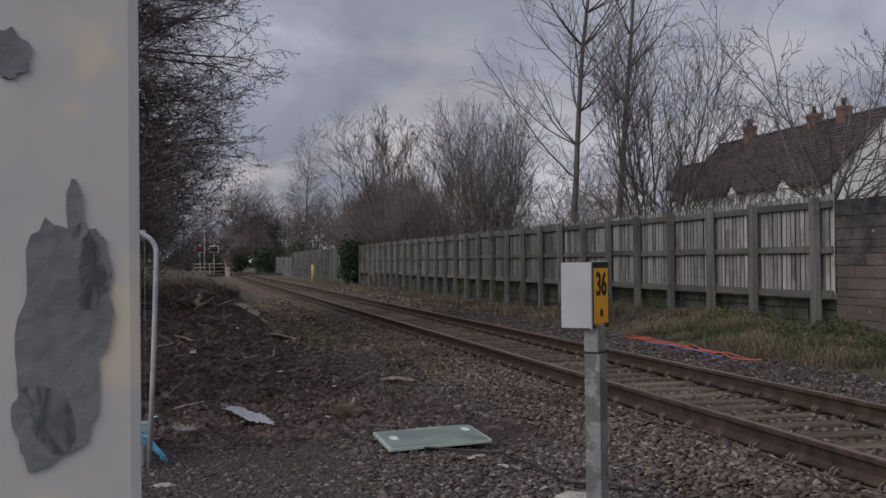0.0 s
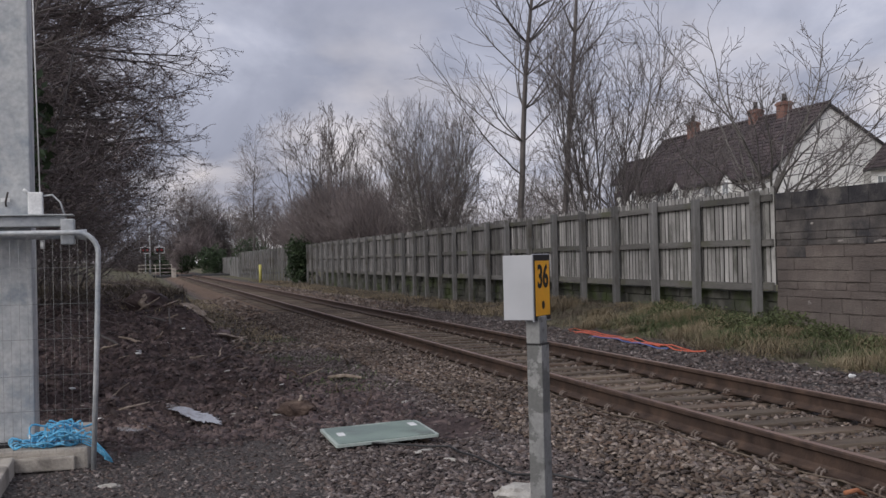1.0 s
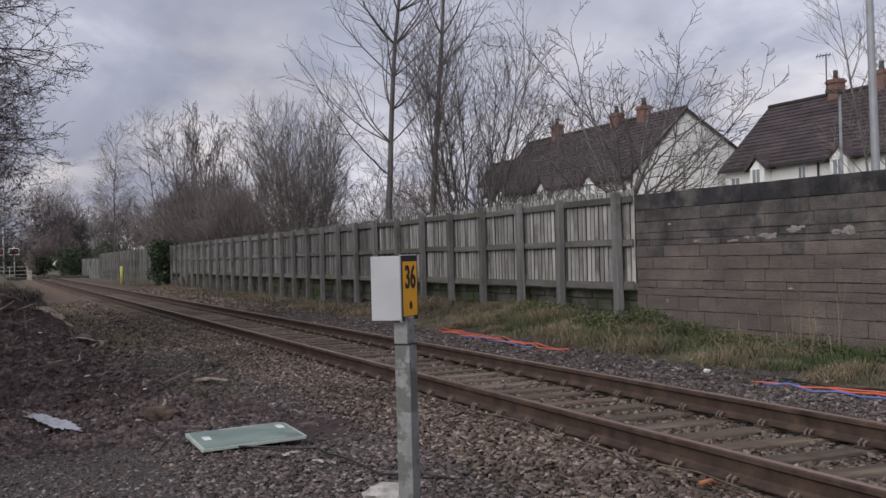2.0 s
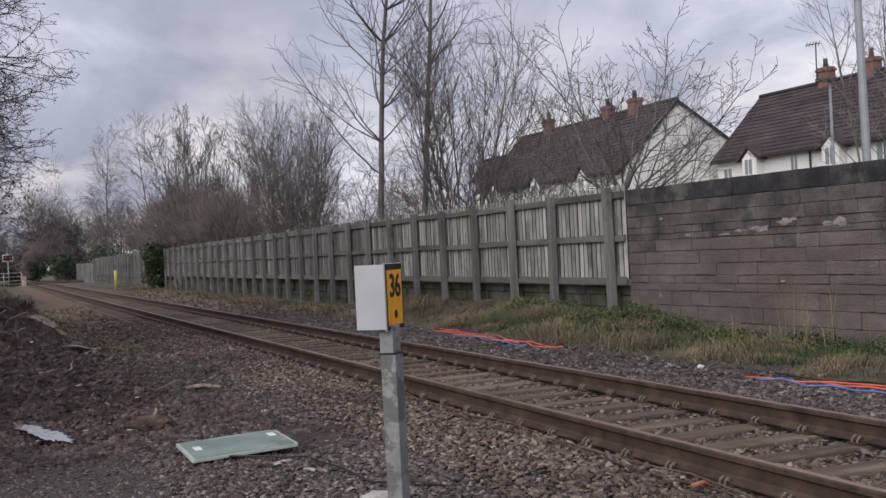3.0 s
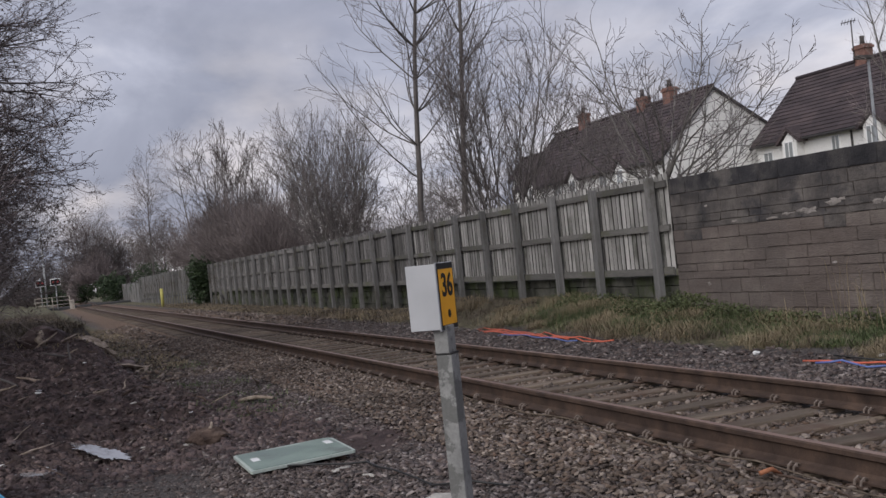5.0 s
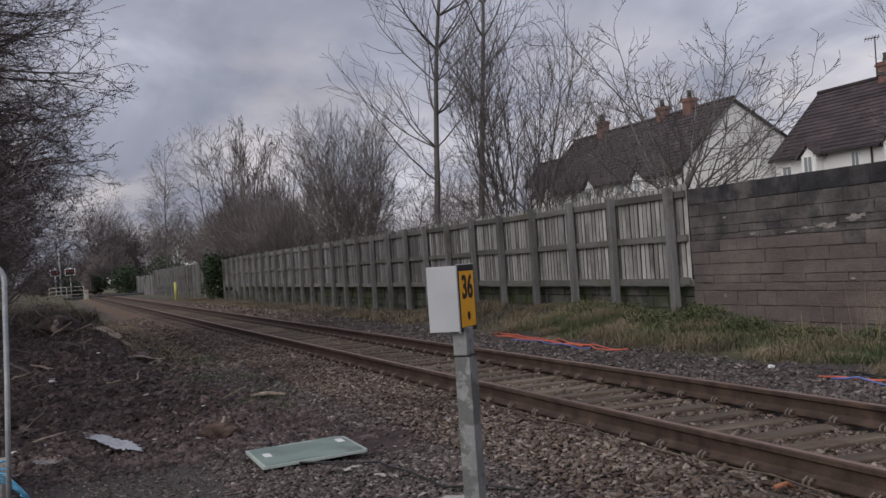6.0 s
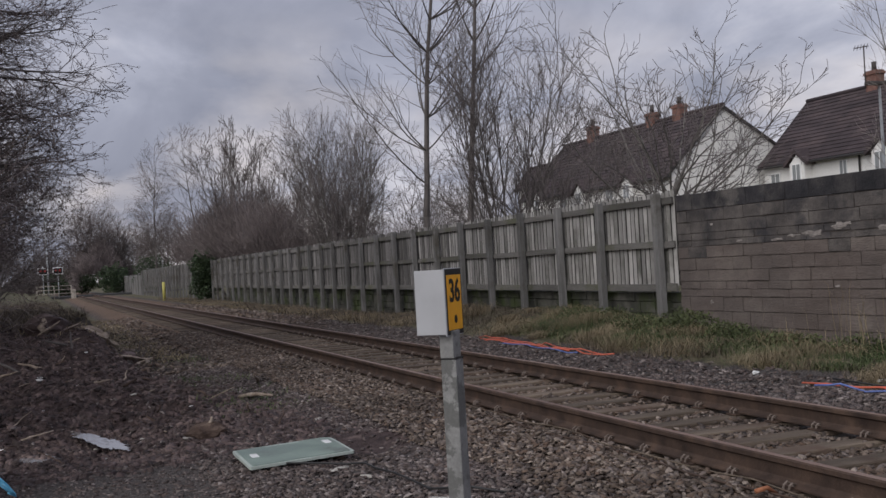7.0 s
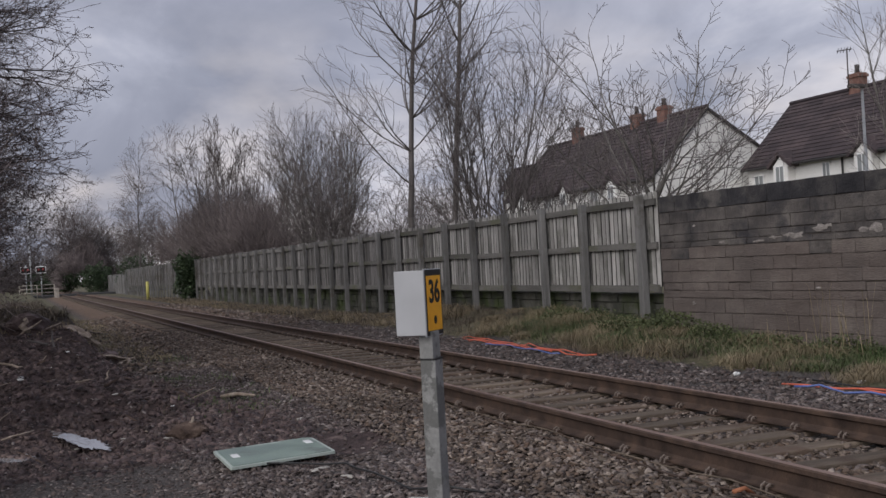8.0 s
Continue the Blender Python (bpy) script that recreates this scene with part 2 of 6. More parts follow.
M_RAILWOOD = material("fence_rail_timber", [(0.085, 0.080, 0.075), (0.125, 0.119, 0.112), (0.17, 0.163, 0.154)], 2.5, 0.9, 0.45, stretch=(2, 0.2, 2), vary=0.25, island=0.25, grain=40, stain=(0.105, 0.105, 0.075), stain_scale=0.9)
M_BLOCK = material("brown_concrete_block", [(0.0963, 0.0774, 0.0697), (0.131, 0.107, 0.0972), (0.165, 0.14, 0.126)], 1.6, 0.92, 0.7, vary=0.05, joined=True, grain=32, stretch=(0.6, 0.6, 1.9), stain=(0.10, 0.084, 0.078), stain_scale=1.0, stain_at=(0.48, 0.70))
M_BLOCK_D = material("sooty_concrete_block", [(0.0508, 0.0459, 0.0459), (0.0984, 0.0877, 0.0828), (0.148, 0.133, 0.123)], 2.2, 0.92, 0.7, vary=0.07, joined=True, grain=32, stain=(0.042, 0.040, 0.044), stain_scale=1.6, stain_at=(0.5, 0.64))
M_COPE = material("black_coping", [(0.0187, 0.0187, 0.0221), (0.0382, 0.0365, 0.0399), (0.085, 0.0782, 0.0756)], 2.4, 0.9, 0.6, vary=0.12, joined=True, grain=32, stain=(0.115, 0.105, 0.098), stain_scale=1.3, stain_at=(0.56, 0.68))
M_MORTAR = material("dark_mortar", [(0.0553, 0.0459, 0.0416), (0.0978, 0.0816, 0.0739)], 5, 0.95, 0.4)
M_WALLSPALL = material("broken_block_face", [(0.17, 0.15, 0.14), (0.34, 0.31, 0.29)], 16, 0.95, 0.8)
M_SPALL = material("pale_spalled_concrete", [(0.32, 0.30, 0.27), (0.44, 0.42, 0.39)], 6, 0.95, 0.5)
M_MOSSWALL = material("mossy_old_wall", [(0.035, 0.035, 0.032), (0.06, 0.06, 0.05), (0.13, 0.125, 0.11)], 1.6, 0.95, 0.5, stain=(0.055, 0.07, 0.028), stain_scale=1.1, stain_at=(0.48, 0.6))
M_RENDER = material("white_house_render", [(0.66, 0.65, 0.63), (0.74, 0.73, 0.71)], 0.5, 0.9, 0.05, grain=25)
M_ROOF = material("brown_roof_tile", [(0.0387, 0.0299, 0.0331), (0.055, 0.0422, 0.0451), (0.0774, 0.0581, 0.0589)], 0.9, 0.85, 0.3, island=0.2, grain=14)
M_FASCIA = material("black_fascia", [(0.03, 0.028, 0.028), (0.05, 0.046, 0.045)], 2, 0.6, 0.0)
M_BRICK = material("red_chimney_brick", [(0.15, 0.082, 0.068), (0.23, 0.13, 0.105)], 3, 0.9, 0.2, grain=12)
M_POT = material("dark_chimney_pot", [(0.05, 0.045, 0.045), (0.08, 0.07, 0.065)], 3, 0.8, 0.1)
M_FRAME = material("white_window_frame", [(0.70, 0.70, 0.70), (0.78, 0.78, 0.77)], 3, 0.5, 0.0)
M_MESHWIRE = material("dull_mesh_wire", [(0.22, 0.22, 0.21), (0.31, 0.31, 0.30)], 8, 0.7, 0.0, metal=0.2)
M_GALV = material("galvanised_steel", [(0.36, 0.375, 0.39), (0.45, 0.46, 0.465), (0.53, 0.535, 0.53)], 7, 0.55, 0.1, metal=0.35, grain=30, stain=(0.30, 0.33, 0.36), stain_scale=3)
M_POLE = material("weathered_pole_steel", [(0.20, 0.21, 0.225), (0.27, 0.28, 0.29)], 3, 0.6, 0.1, metal=0.2)
M_SIGNGREY = material("grey_sign_back", [(0.36, 0.365, 0.38), (0.41, 0.415, 0.43)], 2, 0.55, 0.0, grain=2.5, spec=0.3)
M_SIGNPOST = material("grey_painted_post", [(0.165, 0.165, 0.162), (0.215, 0.215, 0.21), (0.27, 0.27, 0.26)], 5, 0.7, 0.15, stain=(0.13, 0.13, 0.125), stain_scale=6, stain_at=(0.5, 0.54))
M_YELLOW = material("yellow_plate", [(0.78, 0.36, 0.02), (0.84, 0.41, 0.03)], 3, 0.45, 0.0, grain=10)
M_BLACK = material("black_paint", [(0.012, 0.012, 0.013), (0.022, 0.021, 0.021)], 4, 0.5, 0.0)
M_GREENSHEET = material("pale_green_sheet", [(0.105, 0.155, 0.125), (0.15, 0.21, 0.168), (0.21, 0.275, 0.228)], 2.5, 0.35, 0.05, stain=(0.085, 0.105, 0.085), stain_scale=3.0, stain_at=(0.52, 0.7), spec=0.5)
M_SHEETEDGE = material("pale_sheet_edge", [(0.33, 0.38, 0.345), (0.44, 0.49, 0.45)], 5, 0.4, 0.0)
M_WHITE = material("white_plastic", [(0.62, 0.62, 0.62), (0.75, 0.75, 0.74)], 6, 0.5, 0.05)
M_ROPE = material("blue_rope", [(0.07, 0.30, 0.52), (0.12, 0.42, 0.66), (0.25, 0.55, 0.76)], 25, 0.7, 0.4, grain=180)
M_SLAB = material("pale_concrete_slab", [(0.30, 0.27, 0.235), (0.38, 0.345, 0.30), (0.45, 0.41, 0.36)], 3, 0.9, 0.4, stain=(0.19, 0.17, 0.15), stain_scale=2.5)
M_ORANGE = material("orange_conduit", [(0.50, 0.10, 0.06), (0.60, 0.15, 0.09)], 4, 0.5, 0.05)
M_RUSTROD = material("orange_rust", [(0.26, 0.10, 0.05), (0.36, 0.15, 0.08)], 8, 0.8, 0.2)
M_BLUEPIPE = material("blue_conduit", [(0.09, 0.13, 0.34), (0.14, 0.19, 0.42)], 4, 0.5, 0.05)
M_BLACKPIPE = material("black_cable", [(0.015, 0.015, 0.016), (0.03, 0.03, 0.03)], 4, 0.5, 0.05)
M_BARK = material("grey_brown_bark", [(0.078, 0.070, 0.067), (0.125, 0.112, 0.107), (0.175, 0.158, 0.15)], 3, 0.9, 0.4, stretch=(1, 1, 0.3), island=0.2)
M_BARKPALE = material("pale_grey_bark", [(0.10, 0.093, 0.086), (0.15, 0.139, 0.127), (0.20, 0.186, 0.17)], 3, 0.9, 0.4, stretch=(1, 1, 0.3), island=0.2)
M_TWIG = material("brown_twig", [(0.09, 0.077, 0.075), (0.135, 0.117, 0.114), (0.18, 0.158, 0.153)], 1.0, 0.9, 0.0, island=0.3)
M_TWIGPALE = material("pale_twig", [(0.16, 0.138, 0.13), (0.22, 0.194, 0.182), (0.28, 0.25, 0.235)], 1.0, 0.9, 0.0, island=0.3)
M_TWIGRED = material("reddish_twig", [(0.095, 0.078, 0.077), (0.135, 0.112, 0.109), (0.175, 0.147, 0.142)], 0.6, 0.9, 0.0, island=0.3)
M_TWIGDARK = material("dark_twig", [(0.107, 0.0858, 0.0858), (0.163, 0.134, 0.133), (0.227, 0.191, 0.186)], 1.0, 0.9, 0.0, island=0.3)
M_DARKLEAF = material("dark_withered_leaf", [(0.075, 0.0587, 0.0525), (0.112, 0.0912, 0.0775), (0.156, 0.13, 0.107)], 1.0, 0.85, 0.0, island=0.4)
M_IVY = material("ivy_leaf", [(0.018, 0.032, 0.016), (0.035, 0.055, 0.026), (0.055, 0.08, 0.038)], 1.5, 0.6, 0.0, island=0.4)
M_BRAMBLE = material("bramble_leaf", [(0.05, 0.06, 0.028), (0.075, 0.09, 0.04), (0.105, 0.115, 0.055)], 1.5, 0.75, 0.0, island=0.4)
M_GRASS = material("green_grass", [(0.0495, 0.0776, 0.0271), (0.0798, 0.113, 0.04), (0.123, 0.145, 0.0628)], 0.8, 0.8, 0.0, island=0.45)
M_STRAW = material("dry_grass", [(0.148, 0.114, 0.0713), (0.231, 0.185, 0.116), (0.335, 0.273, 0.178)], 0.8, 0.9, 0.0, island=0.45)
M_DEAD = material("dead_brown_growth", [(0.07, 0.054, 0.042), (0.115, 0.092, 0.07), (0.17, 0.14, 0.108)], 0.8, 0.9, 0.0, island=0.45)
M_ROOT = material("torn_earthy_root", [(0.045, 0.030, 0.025), (0.09, 0.062, 0.05), (0.16, 0.115, 0.09)], 7, 0.9, 0.7, grain=70)
M_WOODLOG = material("broken_wood", [(0.188, 0.147, 0.115), (0.306, 0.247, 0.197), (0.447, 0.376, 0.318)], 9, 0.9, 0.5, grain=90)
M_YPOST = material("yellow_marker_paint", [(0.40, 0.36, 0.10), (0.50, 0.46, 0.15)], 4, 0.6, 0.0)
M_TARMAC = material("road_asphalt", [(0.045, 0.045, 0.047), (0.065, 0.065, 0.066)], 2, 0.9, 0.3)
M_RED = material("red_lamp_glass", [(0.30, 0.02, 0.02), (0.36, 0.03, 0.03)], 4, 0.3, 0.0)


def pane_material():
    m = bpy.data.materials.new("window_pane")
    m.use_nodes = True
    b = m.node_tree.nodes["Principled BSDF"]
    b.inputs["Base Color"].default_value = (0.22, 0.235, 0.24, 1)
    b.inputs["Roughness"].default_value = 0.06
    b.inputs["Specular IOR Level"].default_value = 0.6
    return m


def water_material():
    m = bpy.data.materials.new("puddle_water")
    m.use_nodes = True
    n, l = m.node_tree.nodes, m.node_tree.links
    b = n["Principled BSDF"]
    b.inputs["Base Color"].default_value = (0.24, 0.23, 0.235, 1)
    b.inputs["Roughness"].default_value = 0.03
    b.inputs["IOR"].default_value = 1.33
    b.inputs["Specular IOR Level"].default_value = 1.0
    q = n.new("ShaderNodeTexNoise"); q.inputs["Scale"].default_value = 9
    bp = n.new("ShaderNodeBump"); bp.inputs["Strength"].default_value, bp.inputs["Distance"].default_value = 0.04, 0.01
    l.new(q.outputs["Fac"], bp.inputs["Height"]); l.new(bp.outputs[0], b.inputs["Normal"])
    return m


def peeling_material():
    """Cream paint over grey, with the grey showing in a few large flakes."""
    m = bpy.data.materials.new("peeling_cream_paint")
    m.use_nodes = True
    n, l = m.node_tree.nodes, m.node_tree.links
    b = n["Principled BSDF"]
    tc = n.new("ShaderNodeTexCoord")
    a = n.new("ShaderNodeTexNoise"); a.inputs["Scale"].default_value, a.inputs["Detail"].default_value = 90, 4
    c = n.new("ShaderNodeTexNoise"); c.inputs["Scale"].default_value, c.inputs["Detail"].default_value = 42, 4
    l.new(tc.outputs["Object"], a.inputs["Vector"]); l.new(tc.outputs["Object"], c.inputs["Vector"])
    r = n.new("ShaderNodeValToRGB")
    r.color_ramp.elements[0].position, r.color_ramp.elements[0].color = 0.38, (0.52, 0.515, 0.505, 1)
    r.color_ramp.elements[1].position, r.color_ramp.elements[1].color = 0.62, (0.68, 0.60, 0.48, 1)
    r.color_ramp.elements.new(0.54).color = (0.55, 0.535, 0.515, 1)
    l.new(c.outputs["Fac"], r.inputs[0])
    l.new(r.outputs[0], b.inputs["Base Color"])
    b.inputs["Roughness"].default_value = 0.6
    bp = n.new("ShaderNodeBump"); bp.inputs["Strength"].default_value, bp.inputs["Distance"].default_value = 0.15, 0.002
    l.new(a.outputs["Fac"], bp.inputs["Height"]); l.new(bp.outputs[0], b.inputs["Normal"])
    return m


M_PANE, M_WATER, M_PEEL = pane_material(), water_material(), peeling_material()
M_BAREPATCH = material("bare_grey_undercoat", [(0.17, 0.175, 0.185), (0.22, 0.225, 0.235)], 40, 0.7, 0.1, grain=200)


# ---- mesh helpers ----
def empty(name, at=(0, 0, 0)):
    ob = new(name)
    ob.location = at
    return ob


def link_mesh(name, mesh, mat, parent=None, label=""):
    ob = new(name, mesh)
    if mat and not mesh.materials:
        mesh.materials.append(mat)
    if parent:
        ob.parent = parent
        # parts are modelled in world metres: only a top-level parent shifts them
        ob.matrix_parent_inverse = Matrix() if parent.parent else Matrix.Translation(-Vector(parent.location))
    if label:
        ob["label"] = label
    return ob


def part(name, bm, mat, parent=None, label=""):
    mesh = bpy.data.meshes.new(name)
    bm.to_mesh(mesh)
    bm.free()
    return link_mesh(name, mesh, mat, parent, label)


def raw(name, verts, faces, mat, parent=None, label="", smooth=False):
    mesh = bpy.data.meshes.new(name)
    mesh.from_pydata(verts, [], faces)
    if smooth:
        mesh.polygons.foreach_set("use_smooth", [True] * len(mesh.polygons))
    mesh.update()
    return link_mesh(name, mesh, mat, parent, label)


def tri_soup(name, verts, faces, mat, parent=None, label=""):
    """verts (n,3), faces (m,k) as numpy arrays."""
    mesh = bpy.data.meshes.new(name)
    verts, faces = np.asarray(verts, np.float32), np.asarray(faces, np.int32)
    k = faces.shape[1]
    mesh.vertices.add(len(verts)); mesh.vertices.foreach_set("co", verts.ravel())
    mesh.loops.add(faces.size); mesh.loops.foreach_set("vertex_index", faces.ravel())
    mesh.polygons.add(len(faces)); mesh.polygons.foreach_set("loop_start", np.arange(0, faces.size, k, dtype=np.int32))
    mesh.update(calc_edges=True)
    return link_mesh(name, mesh, mat, parent, label)


def box(bm, lo, hi, bevel=0.0, m=None):
    """A bevelled box between two corners, joined into bm."""
    r = bmesh.ops.create_cube(bm, size=1)
    vs = r["verts"]
    c, s = [(a + b) / 2 for a, b in zip(lo, hi)], [max(1e-4, b - a) for a, b in zip(lo, hi)]
    for v in vs:
        v.co = Vector((c[0] + v.co.x * s[0], c[1] + v.co.y * s[1], c[2] + v.co.z * s[2]))
        if m:
            v.co = m @ v.co
    if bevel:
        es = {e for v in vs for e in v.link_edges}
        bmesh.ops.bevel(bm, geom=list(es), offset=bevel, segments=2, affect="EDGES", profile=0.6)
    return bm


def tube(points, radius, sides=8, radii=None, cap=True):
    """A round bar along points as verts, faces."""
    verts, faces = [], []
    pts = [Vector(p) for p in points]
    last = None
    for i, p in enumerate(pts):
        d = (pts[min(i + 1, len(pts) - 1)] - pts[max(i - 1, 0)]).normalized()
        if last is None:
            a = d.orthogonal().normalized()
        else:
            a = (last - d * last.dot(d)).normalized()
        last = a
        b = d.cross(a)
        r = radii[i] if radii else radius
        for k in range(sides):
            w = 2 * math.pi * k / sides
            verts.append(p + a * (math.cos(w) * r) + b * (math.sin(w) * r))
    for i in range(len(pts) - 1):
        for k in range(sides):
            a, b = i * sides + k, i * sides + (k + 1) % sides
            faces.append((a, b, b + sides, a + sides))
    if cap:
        faces.append(tuple(range(sides - 1, -1, -1)))
        faces.append(tuple(range((len(pts) - 1) * sides, len(pts) * sides)))
    return verts, faces


def bar(name, points, radius, mat, parent=None, label="", sides=8, radii=None):
    v, f = tube(points, radius, sides, radii)
    return raw(name, v, f, mat, parent, label, smooth=True)


def merge(chunks):
    verts, faces = [], []
    for v, f in chunks:
        o = len(verts)
        verts += list(v)
        faces += [tuple(i + o for i in q) for q in f]
    return verts, faces


# ---- ground ----
def smooth(a, b, x):
    t = np.clip((x - a) / (b - a), 0, 1)
    return t * t * (3 - 2 * t)


def wob(x, y, f, s=0.0):
    return (np.sin(x * f + 1.3 + s) * np.cos(y * f * 0.83 - 0.7 + s) + 0.5 * np.sin(x * f * 2.3 + y * f * 1.7 + 2 * s)
            + 0.35 * np.sin(x * f * 4.1 - y * f * 3.7 + s * 3))


def ground_z(x, y):
    """Height of the ground over the plan; rail heads are at 0."""
    x, y = np.asarray(x, float), np.asarray(y, float)
    verge = np.clip(0.02 + 0.04 * (y - 16), -0.17, 0.15) - 0.37 * smooth(23.5, 29.5, y)
    right = -0.17 + (verge + 0.17) * smooth(3.3, 5.3, x)
    right = np.where(x > 5.9, verge, right)
    far_right = smooth(6.0, 12.0, x) * 0.15
    flat = -0.37 + 0.09 * smooth(6.5, 9.0, y) * smooth(-3.4, -2.2, x) - 0.05 * smooth(9.5, 12.0, y) * (1 - smooth(-3.0, -2.0, x))
    bank = np.clip(-0.42 + 0.10 * (y - 13.7), -0.42, 0.50) - 0.25 * smooth(24, 40, y)
    left = np.where(y > 13.7, bank, flat)
    left = left + 1.3 * smooth(-5.5, -12, x) * smooth(12, 26, y)
    shoulder = -0.21 + (np.minimum(left, -0.30) + 0.21) * smooth(-0.7, -2.4 + 0.9 * smooth(10, 20, y), x)
    left = shoulder + (left - shoulder) * smooth(-2.2, -3.1, x + 0.25 * smooth(12, 16, y))
    z = np.where(x > 0.75, right, left)
    z = np.where((x > -0.6) & (x < 2.1), -0.205, z)
    z = np.where((x > 0.2) & (x < 1.3), -0.220, z)
    rough = np.where(x > 2.2, 0.02, 0.006) + 0.055 * smooth(10.5, 15, y) * smooth(-1.6, -2.6, x)
    rough = rough * (1 - 0.9 * np.exp(-(((x + 3.62) / 0.35) ** 2 + ((y - 12.7) / 1.0) ** 2) ** 2))
    rough = rough * smooth(0.0, 0.6, np.minimum(np.abs(x + 0.6), np.abs(x - 2.1)) + np.where((x > -0.6) & (x < 2.1), -1, 0))
    z = z + rough * wob(x, y, 2.7) + rough * 0.6 * wob(x, y, 7.1, 1.0)
    churn = smooth(10.3, 12, y) * smooth(-1.5, -2.5, x) * (1 - smooth(23, 26, y)) * (1 - np.exp(-(((x + 3.62) / 0.35) ** 2 + ((y - 12.7) / 1.0) ** 2) ** 2))
    z = z + churn * (0.022 * wob(x, y, 10.3, 2.0) + 0.045 * np.abs(wob(x * 1.1, y * 0.7, 4.9, 4.0)) - 0.04)
    z = z + far_right
    # the pool lies in a shallow pan
    pan = 1.2 * np.exp(-(((x + 3.60) / 0.55) ** 2 + ((y - 12.7) / 1.5) ** 2) * 1.4) + 0.6 * np.exp(-(((x + 4.2) / 0.3) ** 2 + ((y - 11.9) / 0.35) ** 2) * 1.4)
    # churned hollow beside the green sheet
    z = z - 0.085 * np.exp(-(((x + 1.45) / 0.45) ** 2 + ((y - 9.45) / 0.55) ** 2))
    return z - 0.07 * pan


def gz(x, y):
    return float(ground_z(x, y))


def axis(parts):
    out = []
    for a, b, s in parts:
        out += list(np.arange(a, b, s))
    return np.array(out + [parts[-1][1]])


gx = axis([(-1600, -200, 200), (-200, -40, 20), (-40, -14, 2), (-14, -7, 0.5), (-7, -0.5, 0.09), (-0.5, 2.2, 0.3), (2.2, 6.2, 0.12), (6.2, 14, 0.6), (14, 40, 2), (40, 200, 20), (200, 1600, 200)])
gy = axis([(-400, -40, 60), (-40, 0, 4), (0, 4, 0.3), (4, 26, 0.11), (26, 50, 0.4), (50, 130, 2), (130, 400, 20), (400, 3000, 200)])
GX, GY = np.meshgrid(gx, gy, indexing="ij")
GZ = ground_z(GX, GY)
nx, ny = GX.shape
idx = np.arange(nx * ny).reshape(nx, ny)
quads = np.stack([idx[:-1, :-1], idx[1:, :-1], idx[1:, 1:], idx[:-1, 1:]], -1).reshape(-1, 4)
ground = tri_soup("ground", np.stack([GX, GY, GZ], -1).reshape(-1, 3), quads, M_GROUND)
tagged(ground, "trackside ground of dark ballast, mud and rough turf", "ground", kind="structure")
gm = ground.data
gm.polygons.foreach_set("use_smooth", [True] * len(gm.polygons))
fx_, fy_ = GX.ravel(), GY.ravel()
mud_edge = -1.35 - 1.0 * smooth(13, 19, fy_) - 0.6 * smooth(19, 23, fy_) + 0.22 * wob(fx_, fy_, 1.7)
mud_w = smooth(9.7, 10.9, fy_ + 0.35 * wob(fx_, fy_, 1.3)) * smooth(0.25, -0.35, fx_ - mud_edge) * (1 - 0.9 * smooth(21, 25, fy_))
mud_w = np.maximum(mud_w, 0.9 * np.exp(-(((fx_ + 1.45) / 0.65) ** 2 + ((fy_ - 9.8) / 0.8) ** 2)))
mud_w = np.where(fx_ < -0.6, mud_w, 0)
turf_w = np.maximum(smooth(3.4, 4.1, fx_ + 0.25 * wob(fx_, fy_, 1.9)), 0.85 * smooth(21, 28, fy_) * smooth(-1.2, -2.4, fx_))
turf_w = np.maximum(turf_w, smooth(-8, -12, fx_))
rust_w = np.exp(-((fx_ + 0.15) / (0.75 + 1.1 * smooth(14, 24, fy_))) ** 2) * 0.9 + 0.6 * smooth(20, 32, fy_) * np.exp(-((fx_ - 2.5) / 1.2) ** 2) + np.exp(-((fx_ - 0.8) / 1.0) ** 2) * 0.55
for nm, w in (("mud", mud_w), ("turf", turf_w), ("rust", rust_w)):
    at = gm.attributes.new(nm, "FLOAT", "POINT")
    at.data.foreach_set("value", w.astype(np.float32))


